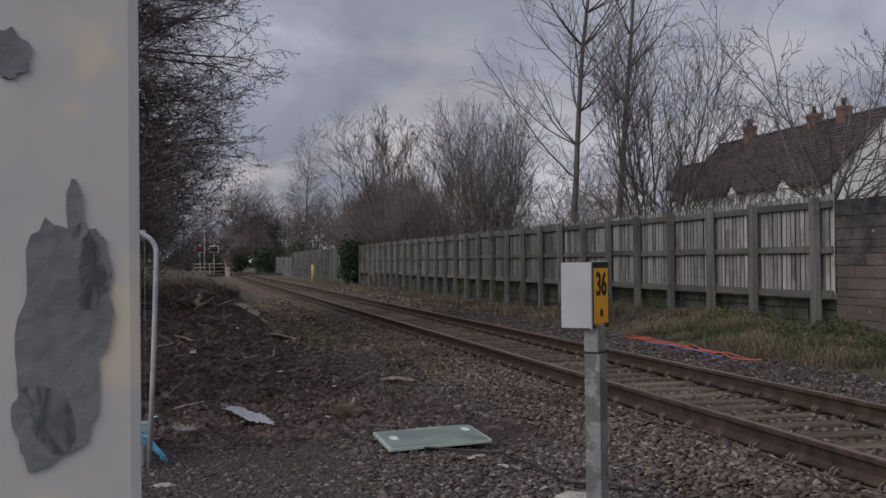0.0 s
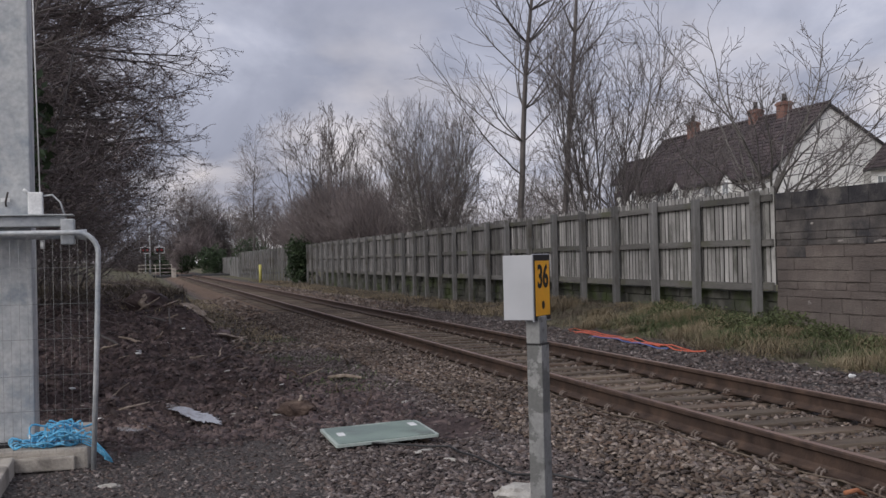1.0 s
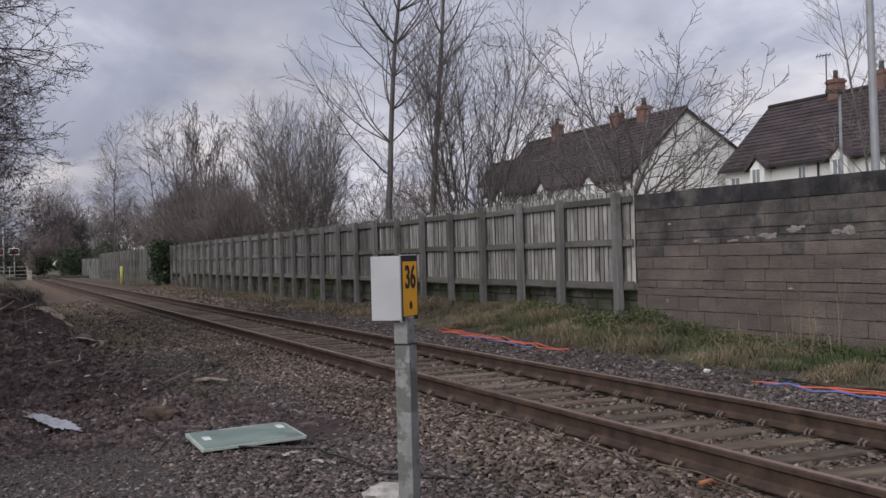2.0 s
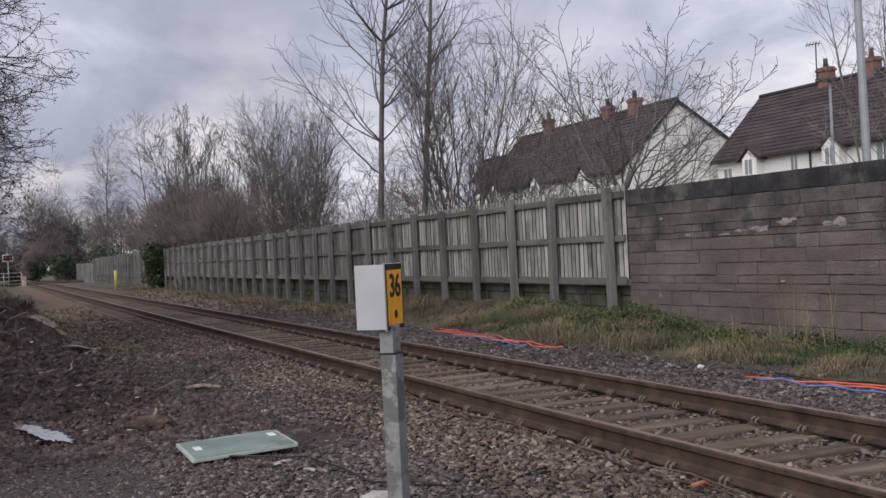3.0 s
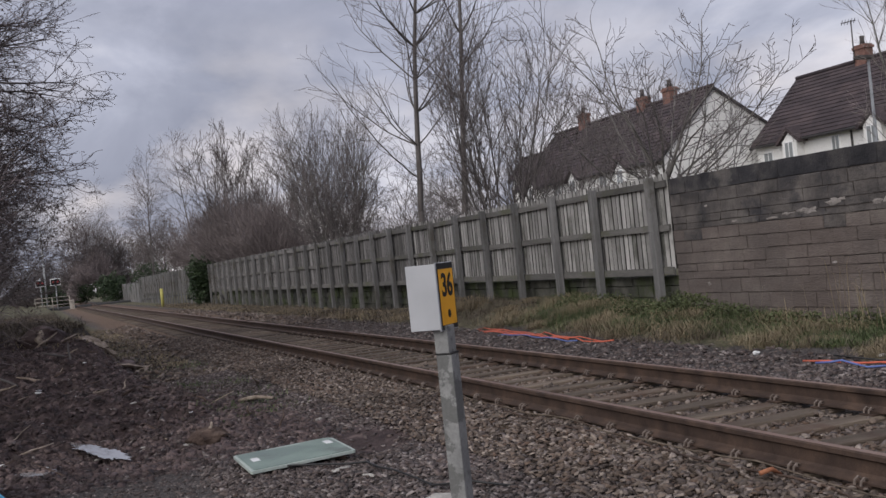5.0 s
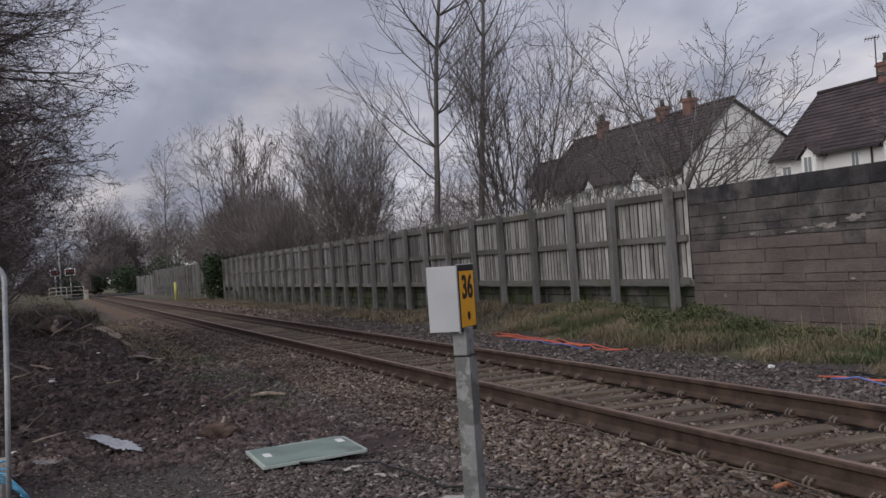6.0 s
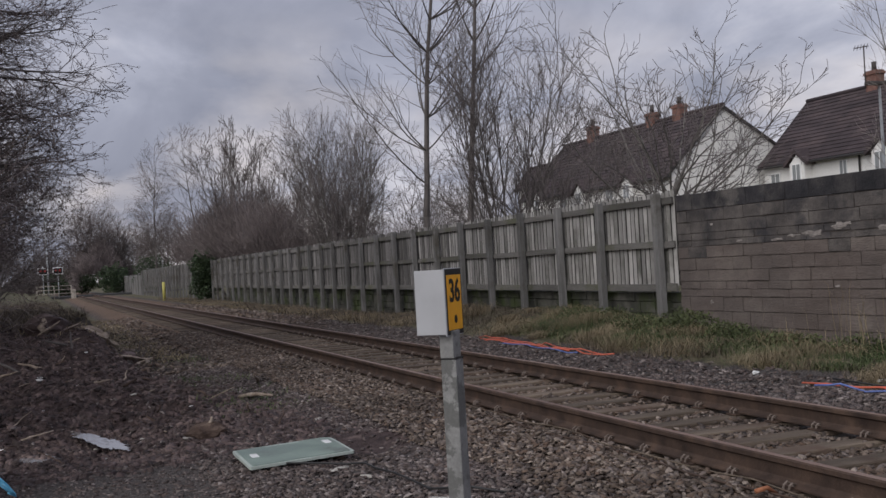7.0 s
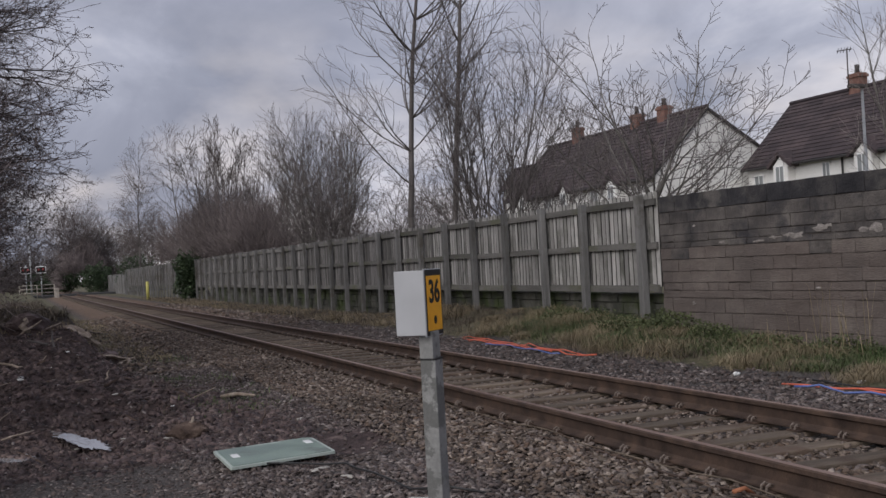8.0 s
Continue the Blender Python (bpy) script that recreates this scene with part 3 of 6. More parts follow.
# ---- loose stones ----
def stones(name, x0, x1, y0, y1, n, size, mat, seed, sink=0.3, bias=None, flat=0.55):
    rng = np.random.default_rng(seed)
    # thin out with distance
    y = y0 + (y1 - y0) * rng.random(n) ** 1.7
    x = x0 + (x1 - x0) * rng.random(n)
    if bias is not None:
        keep = rng.random(n) < bias(x, y)
        x, y = x[keep], y[keep]
    n = len(x)
    s = size * (0.55 + 0.75 * rng.random(n) ** 1.6)
    cube = np.array([(a, b, c) for a in (-1, 1) for b in (-1, 1) for c in (-1, 1)], float) * 0.5
    v = cube[None] * (0.35 + 1.1 * rng.random((n, 8, 3)))
    v *= (s[:, None] * np.stack([1.15 * np.ones(n), 0.45 + 0.35 * rng.random(n), flat * (0.4 + 0.45 * rng.random(n))], -1))[:, None, :]
    a, b = rng.random(n) * 6.28, (rng.random(n) - 0.5) * 1.1
    ca, sa, cb, sb = np.cos(a), np.sin(a), np.cos(b), np.sin(b)
    X, Y, Z = v[..., 0], v[..., 1], v[..., 2]
    X, Z = X * cb[:, None] - Z * sb[:, None], X * sb[:, None] + Z * cb[:, None]
    X, Y = X * ca[:, None] - Y * sa[:, None], X * sa[:, None] + Y * ca[:, None]
    z = ground_z(x, y) + s * (0.35 - sink)
    V = np.stack([X + x[:, None], Y + y[:, None], Z + z[:, None]], -1).reshape(-1, 3)
    f = np.array([(0, 1, 3, 2), (4, 6, 7, 5), (0, 4, 5, 1), (2, 3, 7, 6), (1, 5, 7, 3)])
    F = (f[None] + (np.arange(n) * 8)[:, None, None]).reshape(-1, 4)
    ob = tri_soup(name, V, F, mat)
    return ob


tagged(stones("ballast", -2.9, -0.75, 3.4, 24, 44000, 0.038, M_BALLAST, 1, sink=0.12, bias=lambda x, y: (1 - 0.93 * smooth(9.8, 11, y) * smooth(0.1, -0.4, x + 1.35 + 1.0 * smooth(13, 19, y))) * (1 - np.exp(-(((x + 1.5) / 0.5) ** 2 + ((y - 9.8) / 0.8) ** 2)))), "grey-brown angular track ballast on the shoulder", "ballast", kind="stuff")
tagged(stones("ballast", -6.5, -2.2, 3.2, 11.5, 24000, 0.030, M_BALLAST, 2, sink=0.25, bias=lambda x, y: 1 - 0.9 * smooth(9.6, 10.8, y)), "small dark stones trodden into the ground", "gravel", kind="stuff")
tagged(stones("ballast", -1.15, -0.10, 3.2, 30, 22000, 0.038, M_BALLAST_R, 3, sink=-0.45), "rust-stained ballast beside the rail", "ballast", kind="stuff")
tagged(stones("ballast", 0.08, 1.43, 3.0, 34, 15000, 0.044, M_BALLAST_R, 4, sink=0.06), "rust-stained ballast between the rails", "ballast", kind="stuff")
tagged(stones("ballast", 0.08, 1.43, -8, 3.2, 4000, 0.044, M_BALLAST_R, 15, sink=0.06), "rust-stained ballast between the rails", "ballast", kind="stuff")
tagged(stones("ballast", 1.58, 3.7, 5.5, 34, 22000, 0.044, M_BALLAST, 5, sink=0.16, bias=lambda x, y: np.clip((3.75 - x) * 1.6, 0, 1)), "grey track ballast below the grassy verge", "ballast", kind="stuff")
tagged(stones("mud_clods", -6.5, -1.2, 10.0, 22.5, 24000, 0.062, M_MUD, 6, sink=0.36, flat=0.9, bias=lambda x, y: smooth(9.8, 11.5, y) * smooth(0.2, -0.5, x + 1.4 + 1.0 * smooth(13, 19, y)) * (1 - np.exp(-(((x + 3.62) / 0.26) ** 2 + ((y - 12.7) / 0.95) ** 2) ** 2))), "wet dark mud turned up in lumps", "mud", kind="stuff")

tagged(stones("rubble", -5.6, -2.0, 10.4, 22.5, 2600, 0.042, M_BALLAST, 8, sink=0.25, bias=lambda x, y: smooth(0.3, -0.3, x + 1.5 + 1.0 * smooth(13, 19, y))), "broken stone and brick mixed into the mud", "rubble", kind="stuff")

tagged(stones("ballast", -2.6, -0.7, 19, 46, 3000, 0.085, M_BALLAST_R, 9, sink=0.2), "brown ballast further along the line", "ballast", kind="stuff")
tagged(stones("ballast", 2.0, 3.8, 30, 60, 2200, 0.09, M_BALLAST_R, 10, sink=0.2), "brown ballast further along the line", "ballast", kind="stuff")

tagged(stones("ballast", -9, 4, -8, 5.0, 26000, 0.036, M_BALLAST, 14, sink=0.2, bias=lambda x, y: np.where((x > -0.3) & (x < 1.8), 0.0, 1.0)), "scattered dark ballast beside the near track", "ballast", kind="stuff")

# ---- railway track ----
track = empty("railway_track", (0.75, 20, -0.2))
tagged(track, "single railway track with rusty rails on worn sleepers", "railway track")


def rail_profile(x):
    right = [(0.070, -0.160), (0.070, -0.149), (0.022, -0.132), (0.010, -0.118), (0.010, -0.050), (0.022, -0.040), (0.035, -0.034), (0.035, -0.008), (0.026, 0.0)]
    return [(x + a, b) for a, b in right] + [(x - a, b) for a, b in reversed(right)]


for rx_ in (0.0, 1.505):
    prof = rail_profile(rx_)
    ys = [-12, 3, 8, 14, 22, 34, 50, 80, 126]
    k = len(prof)
    verts = [(px, yy, pz) for yy in ys for px, pz in prof]
    faces = [(i * k + j, i * k + (j + 1) % k, (i + 1) * k + (j + 1) % k, (i + 1) * k + j) for i in range(len(ys) - 1) for j in range(k)]
    rail = raw("rail", verts, faces, M_RAIL, track, "rusty steel rail")
    hv = [(rx_ + a, yy, 0.0012) for yy in ys for a in (-0.024, 0.024)] + [(rx_ + a, yy, -0.003) for yy in ys for a in (-0.024, 0.024)]
    q = 2 * len(ys)
    hf = [(2 * i, 2 * i + 1, 2 * i + 3, 2 * i + 2) for i in range(len(ys) - 1)]
    hf += [(2 * i + s, 2 * i + 2 + s, q + 2 * i + 2 + s, q + 2 * i + s) for i in range(len(ys) - 1) for s in (0, 1)]
    raw("running_surface", hv, hf, M_RAILTOP, rail, "dull worn rail head")

PITCH = 0.535
bm = box(bmesh.new(), (-1.25, -0.105, -0.14), (1.25, 0.105, 0.0), 0.016)
sleeper_mesh = bpy.data.meshes.new("sleeper")
bm.to_mesh(sleeper_mesh); bm.free()
sleeper_mesh.materials.append(M_SLEEPER)
# a sprung clip in its housing
CS = 0.82
cv = merge([tube([(-0.035, -0.03, 0.0), (-0.03, -0.03, 0.028), (0.0, -0.028, 0.045), (0.028, -0.02, 0.035), (0.03, 0.0, 0.012)], 0.0095, 6),
            tube([(-0.035, 0.03, 0.0), (-0.03, 0.03, 0.03), (0.0, 0.03, 0.05), (0.03, 0.028, 0.03), (0.03, 0.0, 0.012)], 0.0095, 6)])
clip_mesh = bpy.data.meshes.new("rail_clip")
clip_mesh.from_pydata([Vector(q) * CS for q in cv[0]], [], cv[1]); clip_mesh.update(); clip_mesh.materials.append(M_CLIP)
bm = box(bmesh.new(), (-0.115, -0.07, 0.0), (0.115, 0.07, 0.014), 0.004)
plate_mesh = bpy.data.meshes.new("base_plate")
bm.to_mesh(plate_mesh); bm.free()
plate_mesh.materials.append(M_RAIL)
rng = random.Random(5)
rest = []
for i in range(-36, 200):
    yy = 7.81 + PITCH * i
    tilt = rng.uniform(-0.8, 0.8)
    if i < 90:
        s = link_mesh("sleeper", sleeper_mesh, None, track)
        s.matrix_basis = pose(0.7525 + rng.uniform(-0.03, 0.03), yy, -0.178 + rng.uniform(-0.006, 0.002), 0, rng.uniform(-0.25, 0.25), tilt)
    else:
        b = [(-0.5, yy - 0.125), (2.0, yy - 0.125), (2.0, yy + 0.125), (-0.5, yy + 0.125)]
        rest.append(([(a, c, -0.30) for a, c in b] + [(a, c, -0.178) for a, c in b], [(4, 5, 6, 7), (0, 1, 5, 4), (1, 2, 6, 5), (2, 3, 7, 6), (3, 0, 4, 7)]))
    if -14 < i < 34:
        for rx_ in (0.0, 1.505):
            p = link_mesh("base_plate", plate_mesh, None, track)
            p.matrix_basis = pose(rx_, yy, -0.177)
            for sd in (-1, 1):
                c = link_mesh("rail_clip", clip_mesh, None, track)
                c.matrix_basis = pose(rx_ + sd * 0.078, yy + rng.uniform(-0.015, 0.015), -0.160, 0, 0, 0 if sd < 0 else 180)
v, f = merge(rest)
tagged(raw("distant_sleepers", v, f, M_SLEEPER, track), kind="stuff")

# ---- timber fence ----
FX = 5.5
fence = empty("timber_fence", (FX, 40, 0))
tagged(fence, "tall weathered close-boarded timber fence along the verge", "fence")
post_y = [16.0, 18.0, 19.62] + [21.43 + 1.745 * i for i in range(52)]
rng = random.Random(9)
bm = box(bmesh.new(), (-0.05, -0.075, -0.7), (0.06, 0.075, 2.0), 0.008)
post_mesh = bpy.data.meshes.new("post"); bm.to_mesh(post_mesh); bm.free(); post_mesh.materials.append(M_POST)
for y in post_y:
    p = link_mesh("post", post_mesh, None, fence)
    p.matrix_basis = pose(FX - 0.03, y, 0.2 + rng.uniform(-0.03, 0.03), rng.uniform(-0.5, 0.5), rng.uniform(-0.5, 0.5), rng.uniform(-1.5, 1.5))


def fence_rail(y0, y1, z, h, dz):
    bm = bmesh.new()
    box(bm, (FX + 0.04, y0, z - h / 2), (FX + 0.085, y1, z + h / 2), 0.006)
    for v in bm.verts:
        v.co.z += dz * (v.co.y - y0) / (y1 - y0)
    part("horizontal_rail", bm, M_RAILWOOD, fence)


edges = [15.66] + post_y
for a, b in zip(edges[:-1], edges[1:]):
    for z, h in ((2.075, 0.11), (1.365, 0.11), (0.645, 0.12)):
        fence_rail(a, b, z + rng.uniform(-0.012, 0.012), h, rng.uniform(-0.015, 0.015))
board_meshes = []
for k in range(7):
    w, top = rng.uniform(0.057, 0.062), rng.uniform(-0.03, 0.03)
    c = rng.uniform(0.02, 0.04)
    zs = [(-w, 0.0), (w, 0.0 + rng.uniform(-0.01, 0.01)), (w, 1.52 + top - c * rng.random()), (w - c, 1.54 + top), (-w + c * rng.random(), 1.54 + top), (-w, 1.52 + top - c)]
    vv = [(0.0, y, z) for y, z in zs] + [(0.018, y, z) for y, z in zs]
    ff = [(5, 4, 3, 2, 1, 0), (6, 7, 8, 9, 10, 11)] + [(i, (i + 1) % 6, 6 + (i + 1) % 6, 6 + i) for i in range(6)]
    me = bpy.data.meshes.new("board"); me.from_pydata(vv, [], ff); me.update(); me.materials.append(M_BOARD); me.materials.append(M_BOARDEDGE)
    # board edges take the dark colour in place of shade in the gaps
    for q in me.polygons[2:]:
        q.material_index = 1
    board_meshes.append(me)
# darker copies of the boards, used from about y = 27.5 onwards
dark_meshes = []
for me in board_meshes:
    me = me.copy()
    me.materials[0] = M_BOARD_DARK
    dark_meshes.append(me)
y, count, far_and_backing = 15.70, 0, []
while y < post_y[-1]:
    bz = 0.67 + rng.uniform(-0.015, 0.015)
    if rng.random() < 0.03:
        bz += rng.uniform(-0.05, 0.06)
    lean = rng.uniform(-0.6, 0.6)
    if count < 300:
        o = link_mesh("board", rng.choice(dark_meshes if y + rng.uniform(-2.5, 2.5) > 27.5 else board_meshes), None, fence)
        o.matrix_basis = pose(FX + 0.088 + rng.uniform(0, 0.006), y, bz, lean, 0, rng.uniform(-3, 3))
    else:
        w, t = 0.060, 1.53 + rng.uniform(-0.03, 0.03)
        xx = FX + 0.09 + rng.uniform(0, 0.006)
        far_and_backing.append(([(xx, y - w, bz), (xx, y + w, bz), (xx, y + w, bz + t), (xx, y - w, bz + t), (xx + .018, y - w, bz), (xx + .018, y + w, bz), (xx + .018, y + w, bz + t), (xx + .018, y - w, bz + t)],
                           [(0, 3, 2, 1), (4, 5, 6, 7), (0, 1, 5, 4), (1, 2, 6, 5), (2, 3, 7, 6), (3, 0, 4, 7)]))
    count += 1
    step = 0.143 + rng.uniform(-0.006, 0.008)
    # unseen backing strips, added to block light so the gaps read dark
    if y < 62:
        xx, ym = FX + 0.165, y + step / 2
        far_and_backing.append(([(xx, ym - 0.045, 0.68), (xx, ym + 0.045, 0.68), (xx, ym + 0.045, 2.06), (xx, ym - 0.045, 2.06), (xx + .018, ym - 0.045, 0.68), (xx + .018, ym + 0.045, 0.68), (xx + .018, ym + 0.045, 2.06), (xx + .018, ym - 0.045, 2.06)],
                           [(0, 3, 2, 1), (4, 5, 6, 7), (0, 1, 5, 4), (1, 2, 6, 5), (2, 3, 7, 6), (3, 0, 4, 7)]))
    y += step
v, f = merge(far_and_backing)
fb = tagged(raw("distant_boarding", v, f, M_BOARD_DARK, fence), kind="stuff") or bpy.data.objects["distant_boarding"]
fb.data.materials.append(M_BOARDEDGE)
# edge faces get the painted gap shade here too
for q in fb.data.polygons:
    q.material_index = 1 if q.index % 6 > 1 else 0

# low old wall behind the fence foot
low = empty("wall_low", (FX + 0.3, 40, 0))
tagged(low, "low dark mossy stone wall behind the fence foot", "wall", kind="structure")
rng = random.Random(12)
chunks = []
for row, (z0, z1) in enumerate(((-0.5, -0.26), (-0.25, 0.02), (0.03, 0.2), (0.21, 0.4), (0.41, 0.56))):
    y = 15.7 - rng.random() * 0.3
    while y < 60:
        ln = rng.uniform(0.3, 0.75)
        d = rng.uniform(-0.03, 0.02)
        vv = [(FX + 0.2 + d + (0.25 if a else 0), yy, zz) for a in (0, 1) for yy, zz in ((y + .01, z0), (y + ln - .01, z0), (y + ln - .012, z1 - rng.random() * .012), (y + .012, z1))]
        chunks.append((vv, [(0, 3, 2, 1), (4, 5, 6, 7), (0, 1, 5, 4), (1, 2, 6, 5), (2, 3, 7, 6), (3, 0, 4, 7)]))
        y += ln
v, f = merge(chunks)
tagged(raw("stone_courses", v, f, M_MOSSWALL, low), kind="stuff")

# ---- concrete block wall ----
W0, W1 = Vector((5.60, 15.62, 0)), Vector((6.15, 5.0, 0))
wdir = (W1 - W0).normalized()
wnor = Vector((wdir.y, -wdir.x, 0))
if wnor.x > 0:
    wnor = -wnor
wall = empty("wall_block", W0)
tagged(wall, "concrete block boundary wall with a black weathered top", "wall", kind="structure")
wm = Matrix(((wdir.x, -wnor.x, 0, W0.x), (wdir.y, -wnor.y, 0, W0.y), (0, 0, 1, 0), (0, 0, 0, 1)))
L = (W1 - W0).length
bm = box(bmesh.new(), (0.0, 0.012, -0.6), (L, 0.2, 2.0), 0.0, wm)
part("wall_core", bm, M_MORTAR, wall, "recessed mortar joints")
rows = [2.13, 1.87, 1.68, 1.50, 1.385, 1.29, 1.11, 0.92, 0.74, 0.62, 0.50, 0.28, 0.06, -0.16, -0.4]
rng = random.Random(21)


def block(u0, u1, z0, z1, proud, mat, name="block"):
    bm = bmesh.new()
    gap = rng.uniform(0.002, 0.006)
    box(bm, (u0 + gap, -proud, z0 + rng.uniform(0.003, 0.009)), (u1 - 0.003, 0.10, z1 - rng.uniform(0.002, 0.006)), 0.007, wm)
    for v in bm.verts:
        v.co += Vector((rng.uniform(-1, 1), rng.uniform(-1, 1), rng.uniform(-1, 1))) * 0.004
    part(name, bm, mat, wall)


for r in range(len(rows) - 1):
    z1, z0 = rows[r], rows[r + 1]
    u = -rng.random() * 0.2
    while u < L:
        ln = rng.uniform(0.40, 0.48)
        if r in (3, 8) and rng.random() < 0.5:
            ln *= 0.55
        a, b = max(0.0, u), min(L, u + ln)
        if b - a > 0.03:
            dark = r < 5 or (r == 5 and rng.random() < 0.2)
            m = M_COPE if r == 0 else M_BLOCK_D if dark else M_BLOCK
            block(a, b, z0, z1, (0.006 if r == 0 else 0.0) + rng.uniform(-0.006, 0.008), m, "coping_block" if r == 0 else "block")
        u += ln
for u, z, w, h in ((1.55, 1.345, 0.14, 0.04), (2.35, 1.33, 0.26, 0.035), (2.70, 1.37, 0.24, 0.03), (3.0, 1.39, 0.20, 0.05), (3.15, 1.37, 0.22, 0.07), (3.62, 1.46, 0.24, 0.08), (3.75, 1.48, 0.12, 0.05), (4.35, 1.40, 0.14, 0.06), (4.55, 1.41, 0.20, 0.10), (3.5, 0.66, 0.1, 0.03), (0.8, 0.42, 0.07, 0.05), (0.9, 1.62, 0.06, 0.03)):
    bm = bmesh.new()
    bmesh.ops.create_icosphere(bm, subdivisions=2, radius=1)
    for v in bm.verts:
        k = 1 + 1.1 * noise.noise(v.co * 2.6 + Vector((u * 7, z * 5, 0))) + 0.5 * noise.noise(v.co * 6 + Vector((u * 3, z, 0)))
        v.co = wm @ Vector((u + v.co.x * w / 2 * k, -0.004 + v.co.y * 0.006, z + v.co.z * h / 2 * k))
    part("spall_patch", bm, M_WALLSPALL, wall, "pale broken face of a block")


# ---- houses ----
def slope_courses(x0, z0, x1, z1, y0, y1, pitch=0.30, thick=0.05):
    """Tile courses lapped up a slope from the eave (x0, z0) to the ridge (x1, z1)."""
    up = Vector((x1 - x0, 0, z1 - z0))
    ln = up.length
    up.normalize()
    out = Vector((-up.z, 0, up.x)) if up.x > 0 else Vector((up.z, 0, -up.x))
    n = int(ln / pitch)
    chunks = []
    for i in range(n):
        a, b = ln * i / n, ln * (i + 1) / n + 0.04
        p, q = Vector((x0, 0, z0)) + up * a, Vector((x0, 0, z0)) + up * b
        y = y0
        while y < y1:
            w = min(1.2, y1 - y)
            j = random.uniform(-0.008, 0.008)
            v = []
            for o in (0.0, 1.0):
                for c, t in ((p, thick + j), (q, 0.012)):
                    for yy in (y, y + w - 0.004):
                        s = c + out * (t if o else -0.05)
                        v.append((s.x, yy, s.z))
            chunks.append((v, [(4, 5, 7, 6), (0, 2, 3, 1), (0, 1, 5, 4), (2, 6, 7, 3), (0, 4, 6, 2), (1, 3, 7, 5)]))
            y += w
    return merge(chunks)


def window(parent, x, y, z, w, h, facing=-1):
    f = part("window_frame", box(bmesh.new(), (x - 0.02, y - w / 2, z), (x + 0.08, y + w / 2, z + h), 0.01), M_FRAME, parent, "white window frame")
    t = 0.07
    half = w / 2
    for a, b in ((y - half + t, y - 0.03), (y + 0.03, y + half - t)):
        part("pane", box(bmesh.new(), (x - 0.026, a, z + t), (x - 0.006, b, z + h - t)), M_PANE, f)
    part("window_sill", box(bmesh.new(), (x - 0.10, y - half - 0.06, z - 0.08), (x + 0.05, y + half + 0.06, z), 0.01), M_FRAME, parent)


def chimney(parent, x, y, z0, z1, w=0.78, d=0.55):
    bm = bmesh.new()
    box(bm, (x - d / 2, y - w / 2, z0), (x + d / 2, y + w / 2, z1 - 0.22), 0.01)
    box(bm, (x - d / 2 - 0.06, y - w / 2 - 0.06, z1 - 0.22), (x + d / 2 + 0.06, y + w / 2 + 0.06, z1 - 0.08), 0.01)
    box(bm, (x - d / 2, y - w / 2, z1 - 0.08), (x + d / 2, y + w / 2, z1), 0.01)
    c = part("chimney", bm, M_BRICK, parent, "red brick chimney stack")
    bar("chimney_pot", [(x, y, z1 - 0.02), (x, y, z1 + 0.25), (x, y, z1 + 0.45)], 0.13, M_POT, c, "dark clay pot", 10, [0.15, 0.12, 0.13])


def dormer(parent, xe, y, ze, w=1.15):
    """A small white gable with a swept tiled hood that breaks the eave over an upper window."""
    h = 0.42
    v = [(xe - 0.02, y - w / 2, ze - 1.1), (xe - 0.02, y + w / 2, ze - 1.1), (xe - 0.02, y + w / 2, ze - 0.05), (xe - 0.02, y, ze + h), (xe - 0.02, y - w / 2, ze - 0.05)]
    v += [(xe + 1.0, b, c) for a, b, c in v]
    f = [(4, 3, 2, 1, 0), (5, 6, 7, 8, 9)] + [(i, (i + 1) % 5, 5 + (i + 1) % 5, 5 + i) for i in range(5)]
    g = raw("dormer", v, f, M_RENDER, parent, "small white gabled dormer")
    for s in (-1, 1):
        # the hood flares where it meets the eave
        line = [Vector((0, y + s * (w / 2 + 0.34), ze - 0.16)), Vector((0, y + s * (w / 2 + 0.02), ze + 0.06)), Vector((0, y, ze + h + 0.12))]
        vv = []
        for dx, rise in ((-0.16, 0.0), (1.35, 0.12)):
            for p in line:
                for t in (-0.03, 0.17):
                    vv.append((xe + dx, p.y, p.z + t + rise))
        ff = [(0, 1, 3, 2), (2, 3, 5, 4), (6, 8, 9, 7), (8, 10, 11, 9), (0, 6, 7, 1), (4, 5, 11, 10), (1, 7, 9, 3), (3, 9, 11, 5), (0, 2, 8, 6), (2, 4, 10, 8)]
        raw("dormer_roof", vv, ff, M_ROOF, g, "dark tiled hood")
    window(parent, xe - 0.06, y, ze - 0.95, 0.72, 0.92)


